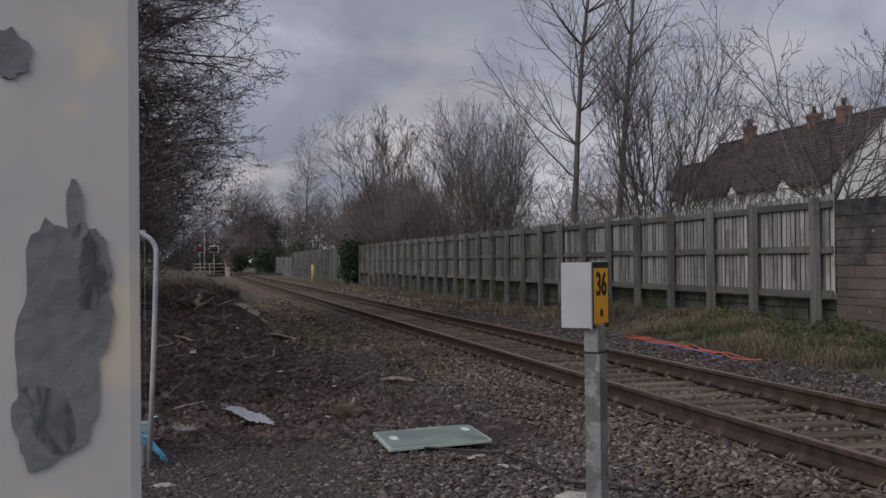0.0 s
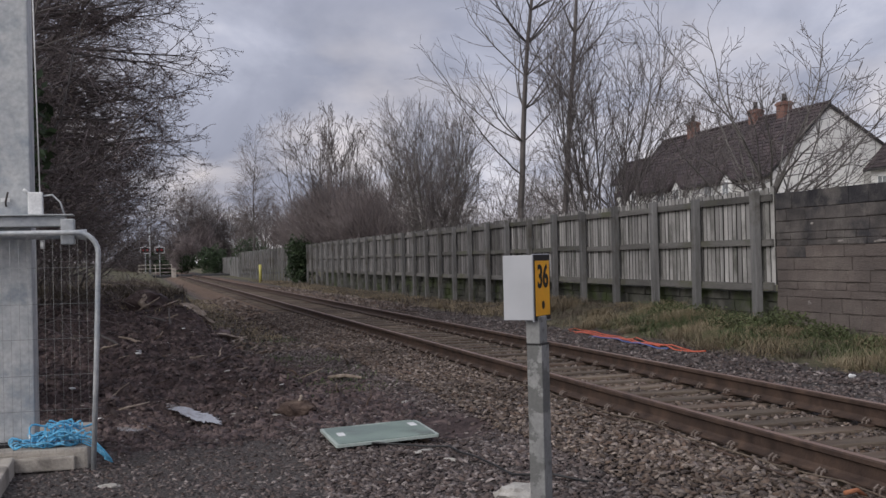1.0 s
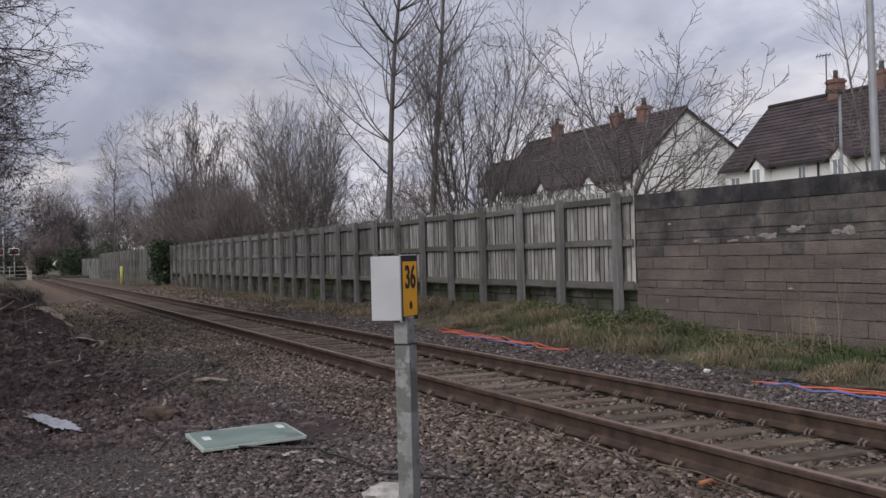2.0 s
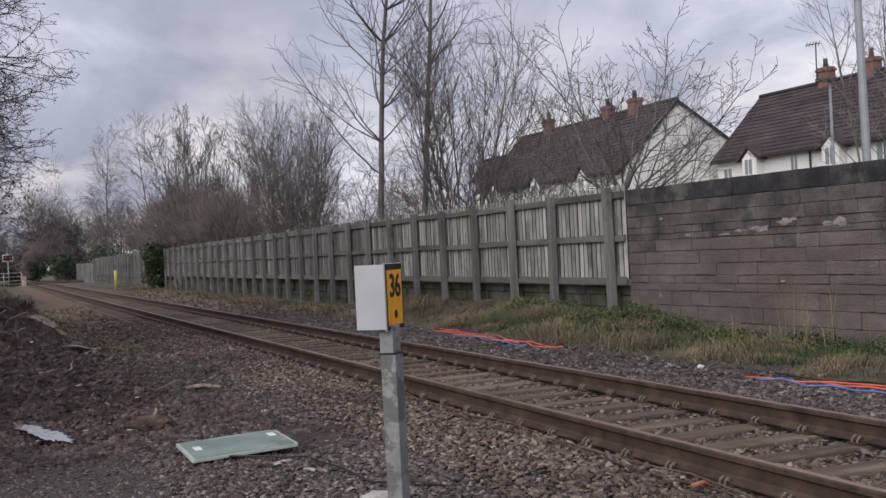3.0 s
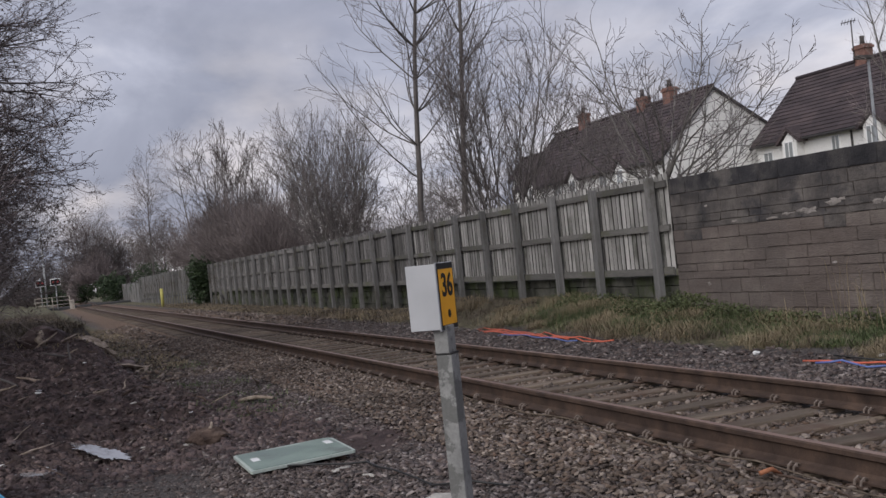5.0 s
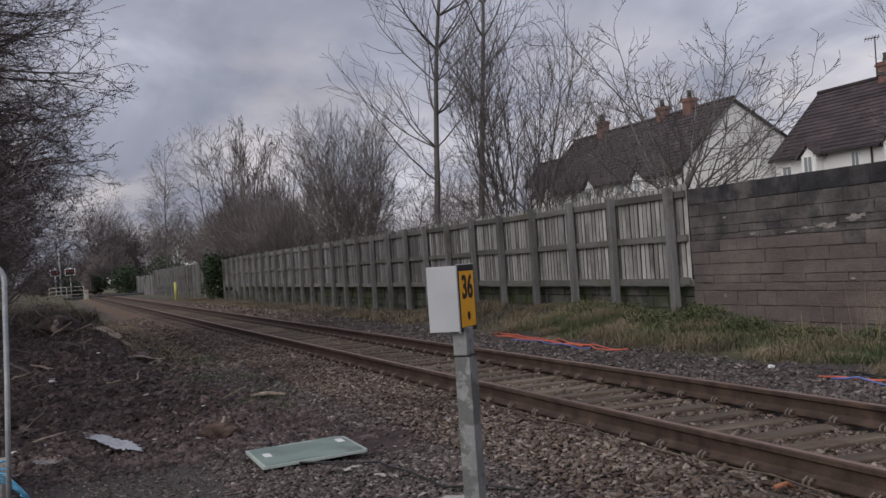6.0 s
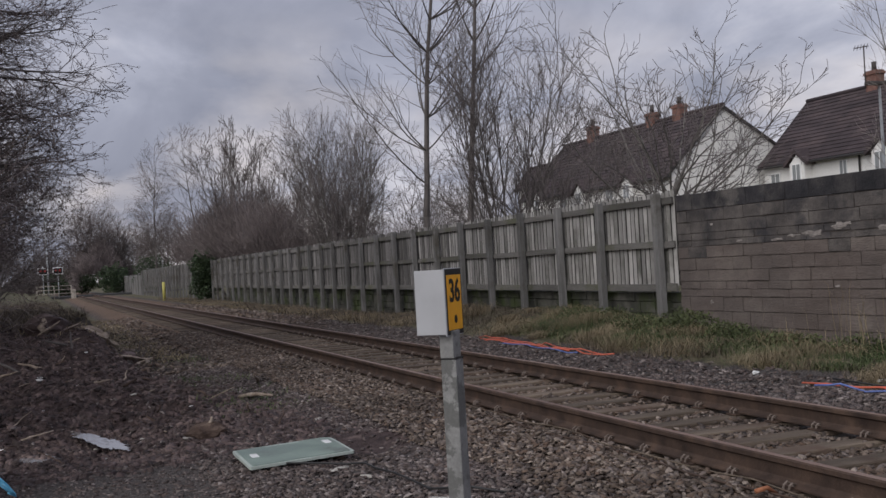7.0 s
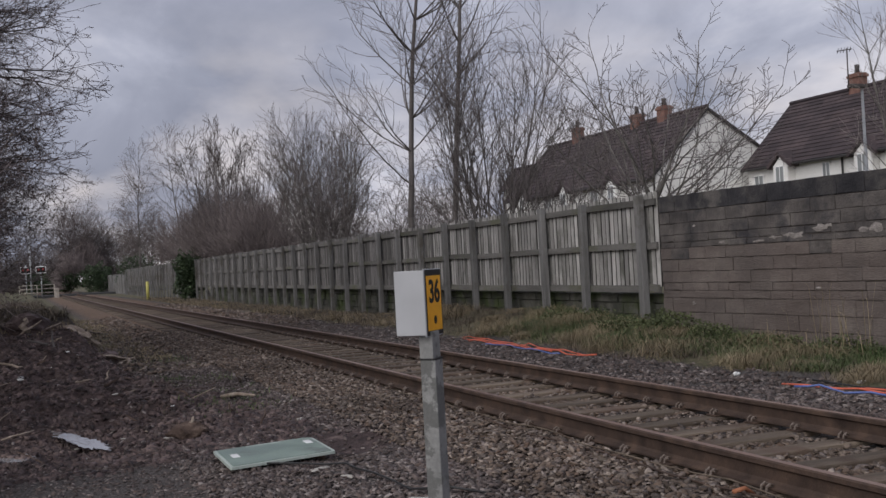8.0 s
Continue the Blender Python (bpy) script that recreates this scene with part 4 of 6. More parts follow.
def house(label, xe, ze, xr, zr, xb, zb, y0, y1, dormers, windows, chimneys, overhang=0.35):
    """xe, ze: front eave; xr, zr: ridge; xb, zb: back eave; y0..y1: length."""
    h = empty("house", ((xe + xb) / 2, (y0 + y1) / 2, 0))
    tagged(h, label, "house", "houses beyond the fence")
    xf, xk = xe + overhang, xb - overhang
    zf = ze + (zr - ze) * overhang / (xr - xe) - 0.06
    zk = zb + (zr - zb) * overhang / (xb - xr) - 0.06
    sec = [(xf, -0.4), (xk, -0.4), (xk, zk), (xr, zr - 0.08), (xf, zf)]
    v = [(a, y0 + 0.12, b) for a, b in sec] + [(a, y1 - 0.12, b) for a, b in sec]
    f = [(0, 1, 2, 3, 4), (9, 8, 7, 6, 5)] + [(i, 5 + i, 5 + (i + 1) % 5, (i + 1) % 5) for i in range(5)]
    raw("wall", v, f, M_RENDER, h, "white rendered walls")
    vv, ff = merge([slope_courses(xe, ze, xr, zr, y0, y1), slope_courses(xb, zb, xr, zr, y0, y1)])
    roof = raw("roof", vv, ff, M_ROOF, h, "dark brown tiled roof")
    bar("ridge_tile", [(xr, y0, zr + 0.05), (xr, y1, zr + 0.05)], 0.12, M_ROOF, roof, "", 8)
    for y in (y0 - 0.02, y1 - 0.02):
        for (ax, az) in ((xe, ze), (xb, zb)):
            n = 0.16
            q = [(ax, y, az - n), (xr, y, zr - n), (xr, y, zr + 0.04), (ax, y, az + 0.04)]
            q += [(a, b + 0.05, c) for a, b, c in q]
            raw("bargeboard", q, [(0, 1, 2, 3), (7, 6, 5, 4), (0, 4, 5, 1), (1, 5, 6, 2), (2, 6, 7, 3), (3, 7, 4, 0)], M_FASCIA, h, "dark bargeboard")
    bar("gutter", [(xe - 0.05, y0 + 0.05, ze - 0.07), (xe - 0.05, y1 - 0.05, ze - 0.07)], 0.07, M_FASCIA, h, "black gutter", 8)
    for y in dormers:
        dormer(h, xe - 0.10, y, ze - 0.05)
    for y, w, z in windows:
        window(h, xf - 0.03, y, z, w, 1.05)
    for y, zt in chimneys:
        chimney(h, xr, y, zr - 0.6, zt)
    return h


house("white rendered house with brown tiled roof and red chimneys", 27.5, 5.2, 31.3, 8.95, 36.2, 5.8, 50.75, 69.9, (54.8, 60.65, 66.6), ((57.6, 0.9, 4.1), (63.6, 0.9, 4.1)), ((65.6, 9.8), (58.0, 9.6), (55.0, 9.65)))
H2 = house("long white rendered house with brown tiled roof", 33.1, 5.42, 36.7, 9.05, 40.4, 5.42, 27.0, 50.5, (47.05, 41.07, 35.2), ((49.4, 0.8, 4.0), (44.1, 0.6, 4.2), (38.2, 0.9, 4.2)), ((45.2, 9.85), (42.0, 9.8)))
bar("downpipe", [(33.36, 42.9, -0.3), (33.36, 42.9, 5.3)], 0.05, M_FASCIA, H2, "black downpipe")
house("further white house with a lower brown roof", 29.3, 6.3, 30.6, 7.8, 33.0, 5.5, 70.4, 74.6, (), (), ())
aerial = empty("roof_aerial", (36.7, 45.9, 9.6))
tagged(aerial, "thin television aerial strapped to the chimney", "aerial")
bar("mast", [(36.35, 45.5, 9.0), (36.38, 45.5, 11.2)], 0.034, M_POT, aerial)
bar("boom", [(35.9, 45.7, 11.08), (36.6, 45.4, 11.16)], 0.026, M_POT, aerial)
for k in range(5):
    bar("element", [(35.95 + 0.15 * k - 0.06, 45.68 - 0.06 * k, 10.95 + 0.02 * k), (35.95 + 0.15 * k + 0.06, 45.68 - 0.06 * k, 11.22 + 0.02 * k)], 0.016, M_POT, aerial)


def street_lamp(x, y, top, r0, r1, label, lean=(0, 0), head=True):
    b = gz(x, y)
    s = empty("street_lamp", (x, y, b))
    tagged(s, label, "street lamp", "street lamps by the houses")
    bar("pole", [(x, y, b), (x, y, b + 1.2), (x + lean[0] * 0.2, y, b + 1.25), (x + lean[0], y + lean[1], top)], r0, M_POLE, s, "grey steel pole", 12, [r0 * 1.3, r0 * 1.3, r0, r1])
    if head:
        bm = bmesh.new()
        box(bm, (x - 0.55, y - 0.12, top - 0.02), (x + 0.12, y + 0.12, top + 0.12), 0.04)
        part("lantern", bm, M_POT, s, "small dark lantern head")


street_lamp(13.6, 18.6, 9.5, 0.095, 0.07, "tall grey steel lamp column behind the wall", lean=(-0.12, 0))
street_lamp(23.5, 30.5, 6.55, 0.07, 0.045, "slim grey street lamp near the houses")


# ---- trees ----
def through_boards(x0, x1, z):
    """True for a twig that would stick through the fence below its top."""
    return (np.minimum(x0, x1) > 0) & (np.minimum(x0, x1) < FX + 0.25) & (z < 2.3)


class Wood:
    """Grows a bare tree as tapered segments: thick ones to the trunk mesh, fine ones to the crown mesh."""

    def __init__(self, seed):
        self.r = random.Random(seed)
        self.seg = []
        self.stem = 0

    def grow(self, p, d, length, rad, level, spec):
        r = self.r
        s = spec[min(level, len(spec) - 1)]
        n = max(2, int(length / s.get("step", 0.35)))
        n = min(n, 14)
        pts, pd = [], []
        rr = rad
        for i in range(n):
            d = (d + Vector((r.gauss(0, 1), r.gauss(0, 1), r.gauss(0, 1))) * s.get("wob", 0.08) + Vector((0, 0, s.get("up", 0.03)))).normalized()
            q = p + d * (length / n)
            r1 = max(s.get("tip", 0.004), rad * (1 - s.get("taper", 0.8) * (i + 1) / n))
            self.seg.append((p, q, rr, r1, level, self.stem))
            p, rr = q, r1
            pts.append((q, d, r1))
        if level + 1 >= len(spec):
            return
        c = spec[level + 1]
        kids = c["n"] if isinstance(c["n"], int) else r.randint(*c["n"])
        for k in range(kids):
            t = c.get("from", 0.25) + (1 - c.get("from", 0.25)) * (k + r.random()) / kids
            i = min(n - 1, int(t * n))
            q, dd, r1 = pts[i]
            side = Vector((r.gauss(0, 1), r.gauss(0, 1), r.gauss(0, 0.5)))
            side = (side - dd * side.dot(dd)).normalized()
            a = radians(c.get("angle", 45) + r.uniform(-12, 12))
            nd = (dd * math.cos(a) + side * math.sin(a)).normalized()
            L = c["len"] * (1 - c.get("short", 0.5) * t) * r.uniform(0.7, 1.25)
            self.grow(q, nd, L, min(r1 * 0.75, c["rad"]), level + 1, spec)

    def mesh(self, name, parent, pick, sides, mat, label):
        seg = [s for s in self.seg if pick(s) and not through_boards(s[0].x, s[1].x, s[0].z)]
        if not seg:
            return
        P, Q = np.array([s[0] for s in seg]), np.array([s[1] for s in seg])
        R0, R1 = np.array([s[2] for s in seg]), np.array([s[3] for s in seg])
        D = Q - P
        D /= np.maximum(np.linalg.norm(D, axis=1), 1e-6)[:, None]
        ref = np.where(np.abs(D[:, 2:3]) > 0.9, np.array([[1.0, 0, 0]]), np.array([[0, 0, 1.0]]))
        A = np.cross(D, ref); A /= np.linalg.norm(A, axis=1)[:, None]
        B = np.cross(D, A)
        w = np.arange(sides) * 2 * np.pi / sides
        ring = A[:, None] * np.cos(w)[None, :, None] + B[:, None] * np.sin(w)[None, :, None]
        V = np.concatenate([P[:, None] + ring * R0[:, None, None], Q[:, None] + ring * R1[:, None, None]], 1).reshape(-1, 3)
        k = np.arange(sides)
        f = np.stack([k, (k + 1) % sides, sides + (k + 1) % sides, sides + k], -1)
        F = (f[None] + (np.arange(len(seg)) * 2 * sides)[:, None, None]).reshape(-1, 4)
        tri_soup(name, V, F, mat, parent, label)

    def tips(self, level):
        return [s for s in self.seg if s[4] >= level]


def haze(parent, x, y, z, rx, ry, h, n, length, rad, mat, seed, up=0.6, hollow=0.45, label="fine bare twigs"):
    """Fine twigs filling a dome, each a thin tapered splinter."""
    rg = np.random.default_rng(seed)
    u = rg.normal(size=(n, 3)); u /= np.linalg.norm(u, axis=1)[:, None]
    u[:, 2] = np.abs(u[:, 2]) * 1.0
    q = (hollow + (1 - hollow) * rg.random(n) ** 0.6) * (1 + 0.16 * np.sin(u[:, 0] * 5 + seed) * np.cos(u[:, 1] * 4 + u[:, 2] * 5))
    c = np.stack([x + u[:, 0] * rx * q, y + u[:, 1] * ry * q, z + 0.15 * h + u[:, 2] * h * 0.85 * q], -1)
    d = u * np.array([0.7, 0.7, 0.5]) + np.array([0, 0, up]) + rg.normal(size=(n, 3)) * 0.38
    d /= np.linalg.norm(d, axis=1)[:, None]
    ln = length * (0.5 + rg.random(n))
    a = np.cross(d, rg.normal(size=(n, 3))); a /= np.linalg.norm(a, axis=1)[:, None]
    b = np.cross(d, a)
    r = rad * (0.7 + 0.8 * rg.random(n))[:, None]
    bend = rg.normal(size=(n, 3)) * (0.12 * ln)[:, None]
    p0, p1, p2 = c, c + d * (ln * 0.55)[:, None] + bend * 0.5, c + d * ln[:, None] + bend
    ok = ~through_boards(p0[:, 0], p2[:, 0], p0[:, 2])
    p0, p1, p2, a, b, r = p0[ok], p1[ok], p2[ok], a[ok], b[ok], r[ok]
    n = len(p0)
    V = np.stack([p0 + a * r, p0 - a * r * 0.5 + b * r * 0.87, p0 - a * r * 0.5 - b * r * 0.87,
                  p1 + a * r * 0.7, p1 - a * r * 0.35 + b * r * 0.6, p1 - a * r * 0.35 - b * r * 0.6, p2], 1).reshape(-1, 3)
    o = (np.arange(n) * 7)[:, None]
    F = np.concatenate([np.array([t]) + o for t in ((0, 1, 4), (0, 4, 3), (1, 2, 5), (1, 5, 4), (2, 0, 3), (2, 3, 5), (3, 4, 6), (4, 5, 6), (5, 3, 6))])
    tri_soup("twig_mass", V, F, mat, parent, label)


def leaves(name, pts, size, mat, parent, label, seed):
    rng = np.random.default_rng(seed)
    c = np.array(pts)
    n = len(c)
    a, b = rng.normal(size=(n, 3)), rng.normal(size=(n, 3))
    a /= np.linalg.norm(a, axis=1)[:, None]
    b -= a * (a * b).sum(1)[:, None]
    b /= np.linalg.norm(b, axis=1)[:, None]
    s = size * (0.6 + 0.8 * rng.random(n))[:, None]
    V = np.stack([c - a * s, c + b * s * 0.55, c + a * s, c - b * s * 0.55], 1).reshape(-1, 3)
    F = np.arange(n * 4).reshape(n, 4)
    tri_soup(name, V, F, mat, parent, label)


def tree(label, x, y, seed, spec, stems=1, spread=0.0, lean=(0, 0), bark=M_BARK, twig=M_TWIG, thick=2, leaf=None, category="tree", name="tree"):
    z = gz(x, y) - 0.05
    t = empty(name, (x, y, z))
    tagged(t, label, category, "bare trees and scrub along the line")
    w = Wood(seed)
    for k in range(stems):
        a = 6.28 * k / max(1, stems) + w.r.uniform(-0.5, 0.5)
        o = Vector((math.cos(a), math.sin(a), 0)) * (spread * 0.25 if stems > 1 else 0)
        d = Vector((math.cos(a) * spread + lean[0], math.sin(a) * spread + lean[1], 1)).normalized()
        s = spec[0]
        w.stem = k
        w.grow(Vector((x, y, z)) + o, d, s["len"] * w.r.uniform(0.82, 1.05) if stems > 1 else s["len"], s["rad"] * (w.r.uniform(0.7, 1.1) if stems > 1 else 1), 0, spec)
    for k in range(stems):
        w.mesh("stem" if stems > 1 else "trunk", t, lambda s: s[4] < thick and s[5] == k, 6, bark, "")
    w.mesh("crown", t, lambda s: s[4] >= thick, 3, twig, "bare twigs")
    if leaf:
        pts = []
        for s in w.tips(leaf[1]):
            for _ in range(leaf[3] if w.r.random() < leaf[2] else 0):
                k = w.r.random()
                pts.append(tuple(s[0] * (1 - k) + s[1] * k + Vector((w.r.gauss(0, 0.03), w.r.gauss(0, 0.03), w.r.gauss(0, 0.03)))))
        leaves("leaves", pts, leaf[0], leaf[4], t, leaf[5], seed)
    return t


TALL = [dict(len=13.5, rad=0.115, wob=0.02, up=0.01, taper=0.86, step=0.6, tip=0.02),
        dict(n=44, len=4.2, rad=0.026, angle=58, short=0.5, wob=0.065, up=0.095, **{"from": 0.27}, tip=0.008),
        dict(n=(7, 9), len=1.5, rad=0.013, angle=38, short=0.4, wob=0.07, up=0.06, tip=0.006, **{"from": 0.15}),
        dict(n=(2, 3), len=0.6, rad=0.008, angle=36, wob=0.07, up=0.03, tip=0.005, step=0.3)]
MULTI = [dict(len=8.6, rad=0.05, wob=0.035, up=0.06, taper=0.88, step=0.5, tip=0.007),
         dict(n=13, len=2.2, rad=0.017, angle=30, short=0.5, wob=0.05, up=0.09, **{"from": 0.15}, tip=0.007),
         dict(n=(5, 7), len=0.9, rad=0.010, angle=30, wob=0.06, up=0.06, tip=0.0055),
         dict(n=(2, 3), len=0.45, rad=0.007, angle=34, wob=0.06, up=0.04, tip=0.005, step=0.25)]
CHERRY = [dict(len=2.0, rad=0.075, wob=0.04, up=0.02, taper=0.4, step=0.4),
          dict(n=20, len=3.9, rad=0.025, angle=42, short=0.1, wob=0.085, up=0.03, **{"from": 0.5}, tip=0.0075, step=0.28),
          dict(n=(9, 12), len=1.4, rad=0.012, angle=42, wob=0.12, up=0.05, tip=0.0055, step=0.16, **{"from": 0.12}),
          dict(n=(5, 7), len=0.3, rad=0.0065, angle=52, wob=0.16, up=0.03, tip=0.0055, step=0.12)]
TWIGGY = [dict(len=4.6, rad=0.045, wob=0.07, up=0.01, taper=0.85, step=0.5, tip=0.008),
          dict(n=(9, 11), len=2.2, rad=0.016, angle=46, short=0.4, wob=0.09, up=0.02, **{"from": 0.05}, tip=0.006, step=0.5),
          dict(n=(7, 9), len=0.95, rad=0.008, angle=44, wob=0.12, up=0.01, tip=0.005),
          dict(n=(2, 3), len=0.45, rad=0.006, angle=45, wob=0.15, tip=0.005, step=0.3)]
BIRCH = [dict(len=12.0, rad=0.12, wob=0.025, up=0.01, taper=0.9, step=0.6, tip=0.015),
         dict(n=26, len=3.6, rad=0.032, angle=42, short=0.5, wob=0.07, up=0.02, **{"from": 0.2}, tip=0.010),
         dict(n=(7, 9), len=1.5, rad=0.013, angle=38, wob=0.10, up=-0.06, tip=0.009),
         dict(n=(2, 3), len=0.8, rad=0.010, angle=30, wob=0.10, up=-0.12, tip=0.008, step=0.4)]
SPREAD = [dict(len=9.0, rad=0.18, wob=0.04, up=0.02, taper=0.8, step=0.6, tip=0.02),
          dict(n=20, len=4.8, rad=0.06, angle=60, short=0.4, wob=0.07, up=0.0, **{"from": 0.12}, tip=0.010, step=0.5),
          dict(n=(8, 10), len=1.9, rad=0.018, angle=46, wob=0.10, up=-0.01, tip=0.006, step=0.5),
          dict(n=(4, 5), len=0.75, rad=0.007, angle=44, wob=0.12, up=-0.03, tip=0.005, step=0.3)]

tree("tall slender bare tree behind the timber fence", 6.75, 30.8, 3, TALL, lean=(0.02, 0), bark=M_BARK)
tree("tall bare tree leaning a little behind the fence", 7.1, 29.0, 14, [dict(TALL[0], rad=0.105, wob=0.025)] + [dict(TALL[1], n=32, len=3.4, angle=50)] + TALL[2:], lean=(0.125, 0))
tree("bare shrub of many upright stems behind the fence", 7.7, 27.0, 11, [dict(MULTI[0], len=6.3, rad=0.042)] + [dict(MULTI[1], n=10)] + MULTI[2:], stems=15, spread=0.34, bark=M_BARK)
tree("bare shrub of arching stems behind the fence", 8.5, 25.4, 17, [dict(MULTI[0], len=4.4, rad=0.035)] + [dict(MULTI[1], n=9)] + MULTI[2:], stems=8, spread=0.5)
tree("small spreading bare tree with rough twigs", 7.55, 18.9, 27, CHERRY, bark=M_BARKPALE, twig=M_TWIG)
tree("thin bare sapling behind the wall", 8.4, 18.4, 29, [dict(len=3.6, rad=0.03, wob=0.05, up=0.03, taper=0.85, tip=0.008), dict(n=10, len=1.4, rad=0.013, angle=30, wob=0.06, up=0.07, tip=0.006), dict(n=6, len=0.5, rad=0.008, angle=35, tip=0.005)], stems=2, spread=0.2, bark=M_BARK, twig=M_TWIG, thick=1)
t = tree("dense upright bare tree behind the fence", 7.1, 42.0, 31, [dict(MULTI[0], len=7.0, rad=0.055)] + [dict(MULTI[1], n=14)] + MULTI[2:], stems=17, spread=0.34, bark=M_BARKPALE)
haze(t, 7.1, 42.0, 0.6, 2.1, 2.3, 6.2, 2200, 0.8, 0.006, M_TWIG, 32, up=1.5, hollow=0.2)
t = tree("lower bare tree of upright stems behind the fence", 8.4, 46.5, 37, [dict(MULTI[0], len=5.2)] + [dict(MULTI[1], n=12)] + MULTI[2:3], stems=8, spread=0.34)
for x, y, sd, h, r in ((8.6, 33.0, 241, 3.6, 1.9), (9.8, 37.5, 243, 4.2, 2.2), (9.6, 27.0, 251, 3.0, 1.6)):
    t = tree("low tangle of bare scrub behind the fence", x, y, sd, [dict(TWIGGY[0], len=h * 0.7, rad=0.03)] + [dict(TWIGGY[1], len=1.4, n=(5, 7))] + [dict(TWIGGY[2], n=(4, 5))], stems=7, spread=0.5, category="bush", name="bush")
    haze(t, x, y, gz(x, y), r, r, h, 1400, 0.7, 0.006, M_TWIG, sd, hollow=0.2)
tree("scrubby bare tree leaning over the fence", 7.0, 35.5, 41, [dict(TWIGGY[0], len=4.4)] + TWIGGY[1:], stems=7, spread=0.45)
for x, y, sd, h, r in ((7.0, 53, 43, 4.2, 2.4), (7.6, 57.5, 47, 5.0, 2.8), (7.4, 62.5, 53, 5.9, 3.2), (7.8, 68, 59, 6.3, 3.4), (7.8, 74, 61, 6.2, 3.4), (7.6, 81, 63, 5.8, 3.4)):
    t = tree("dense reddish-brown leafless thicket above the fence", x, y, sd, [dict(TWIGGY[0], len=h * 0.72)] + [dict(TWIGGY[1], len=1.8, n=(5, 6))] + [dict(TWIGGY[2], n=(3, 4))], stems=8, spread=0.5, twig=M_TWIGRED, category="bush", name="bush")
    haze(t, x, y, gz(x, y), r * 0.9, r, h, 4000, 0.78, 0.0125, M_TWIGRED, sd)
FARM = [dict(MULTI[0], len=9.2, tip=0.012, rad=0.07)] + [dict(m, tip=0.011) for m in MULTI[1:]]
tree("bare upright tree standing over the thicket", 7.4, 67, 67, FARM, stems=14, spread=0.25)
tree("bare upright tree standing over the thicket", 8.6, 60, 71, [dict(FARM[0], len=6.6)] + FARM[1:], stems=7, spread=0.3)
t = tree("tall bare birch with drooping twigs", 6.3, 104, 73, [dict(BIRCH[0], len=12.6)] + BIRCH[1:], twig=M_TWIGRED)
haze(t, 6.3, 104, 2.0, 2.0, 2.2, 9.0, 1100, 1.1, 0.012, M_TWIGRED, 73, up=-0.2, hollow=0.2)
tree("bare birch with a weeping top", 9.4, 96, 79, [dict(BIRCH[0], len=12.4, wob=0.03, up=-0.03)] + BIRCH[1:], twig=M_TWIGRED, lean=(-0.12, 0))
for x, y, sd, h in ((1.9, 143, 83, 12.8), (4.6, 146, 89, 11.0)):
    t = tree("distant bare tree beyond the fence", x, y, sd, [dict(BIRCH[0], len=h)] + [dict(BIRCH[1], n=20)] + BIRCH[2:], stems=2, spread=0.2)
    haze(t, x, y, 0.5, 2.8, 2.8, h * 0.8, 2600, 1.3, 0.02, M_TWIGRED, sd, up=0.3, hollow=0.2)
for x, y, sd, h, r in ((1.6, 138, 261, 4.6, 2.0), (3.6, 141, 263, 6.0, 2.3)):
    t = tree("dark leafless thicket beyond the end of the fence", x, y, sd, [dict(TWIGGY[0], len=h * 0.7)] + [dict(TWIGGY[1], n=(5, 6))], stems=6, spread=0.4, twig=M_TWIGDARK, category="bush", name="bush")
    haze(t, x, y, -0.3, r, r, h, 2600, 0.9, 0.026, M_TWIGDARK, sd, up=0.8, hollow=0.1)
tree("bare birch behind the wall near the houses", 21.2, 26.0, 97, [dict(BIRCH[0], len=8.6, rad=0.07, tip=0.008), dict(BIRCH[1], n=24, len=2.4, rad=0.018, angle=36, up=0.05, tip=0.006), dict(BIRCH[2], n=(6, 8), len=1.0, rad=0.009, up=0.02, tip=0.005), dict(BIRCH[3], len=0.4, rad=0.006, up=0.0, tip=0.004)], stems=3, spread=0.16, bark=M_BARKPALE, twig=M_TWIGPALE)
# the dark row on the other side of the line
BOUGH = [dict(len=4.0, rad=0.05, wob=0.055, up=-0.012, taper=0.85, step=0.3, tip=0.008),
         dict(n=(15, 18), len=1.15, rad=0.015, angle=40, short=0.35, wob=0.07, up=0.012, **{"from": 0.15}, tip=0.006, step=0.25),
         dict(n=(5, 6), len=0.48, rad=0.008, angle=44, wob=0.10, up=0.01, tip=0.005, step=0.2, **{"from": 0.1}),
         dict(n=2, len=0.2, rad=0.006, angle=45, wob=0.10, tip=0.005, step=0.12)]
# how far the boughs reach over the line, by height
REACH_Z = (0.8, 1.6, 2.3, 2.9, 3.2, 3.7, 4.15, 4.6, 4.95, 5.4, 6.4, 9.0)
REACH_X = (2.3, 2.7, 3.2, 3.8, 4.1, 3.8, 3.3, 3.5, 4.7, 4.1, 4.4, 2.8)


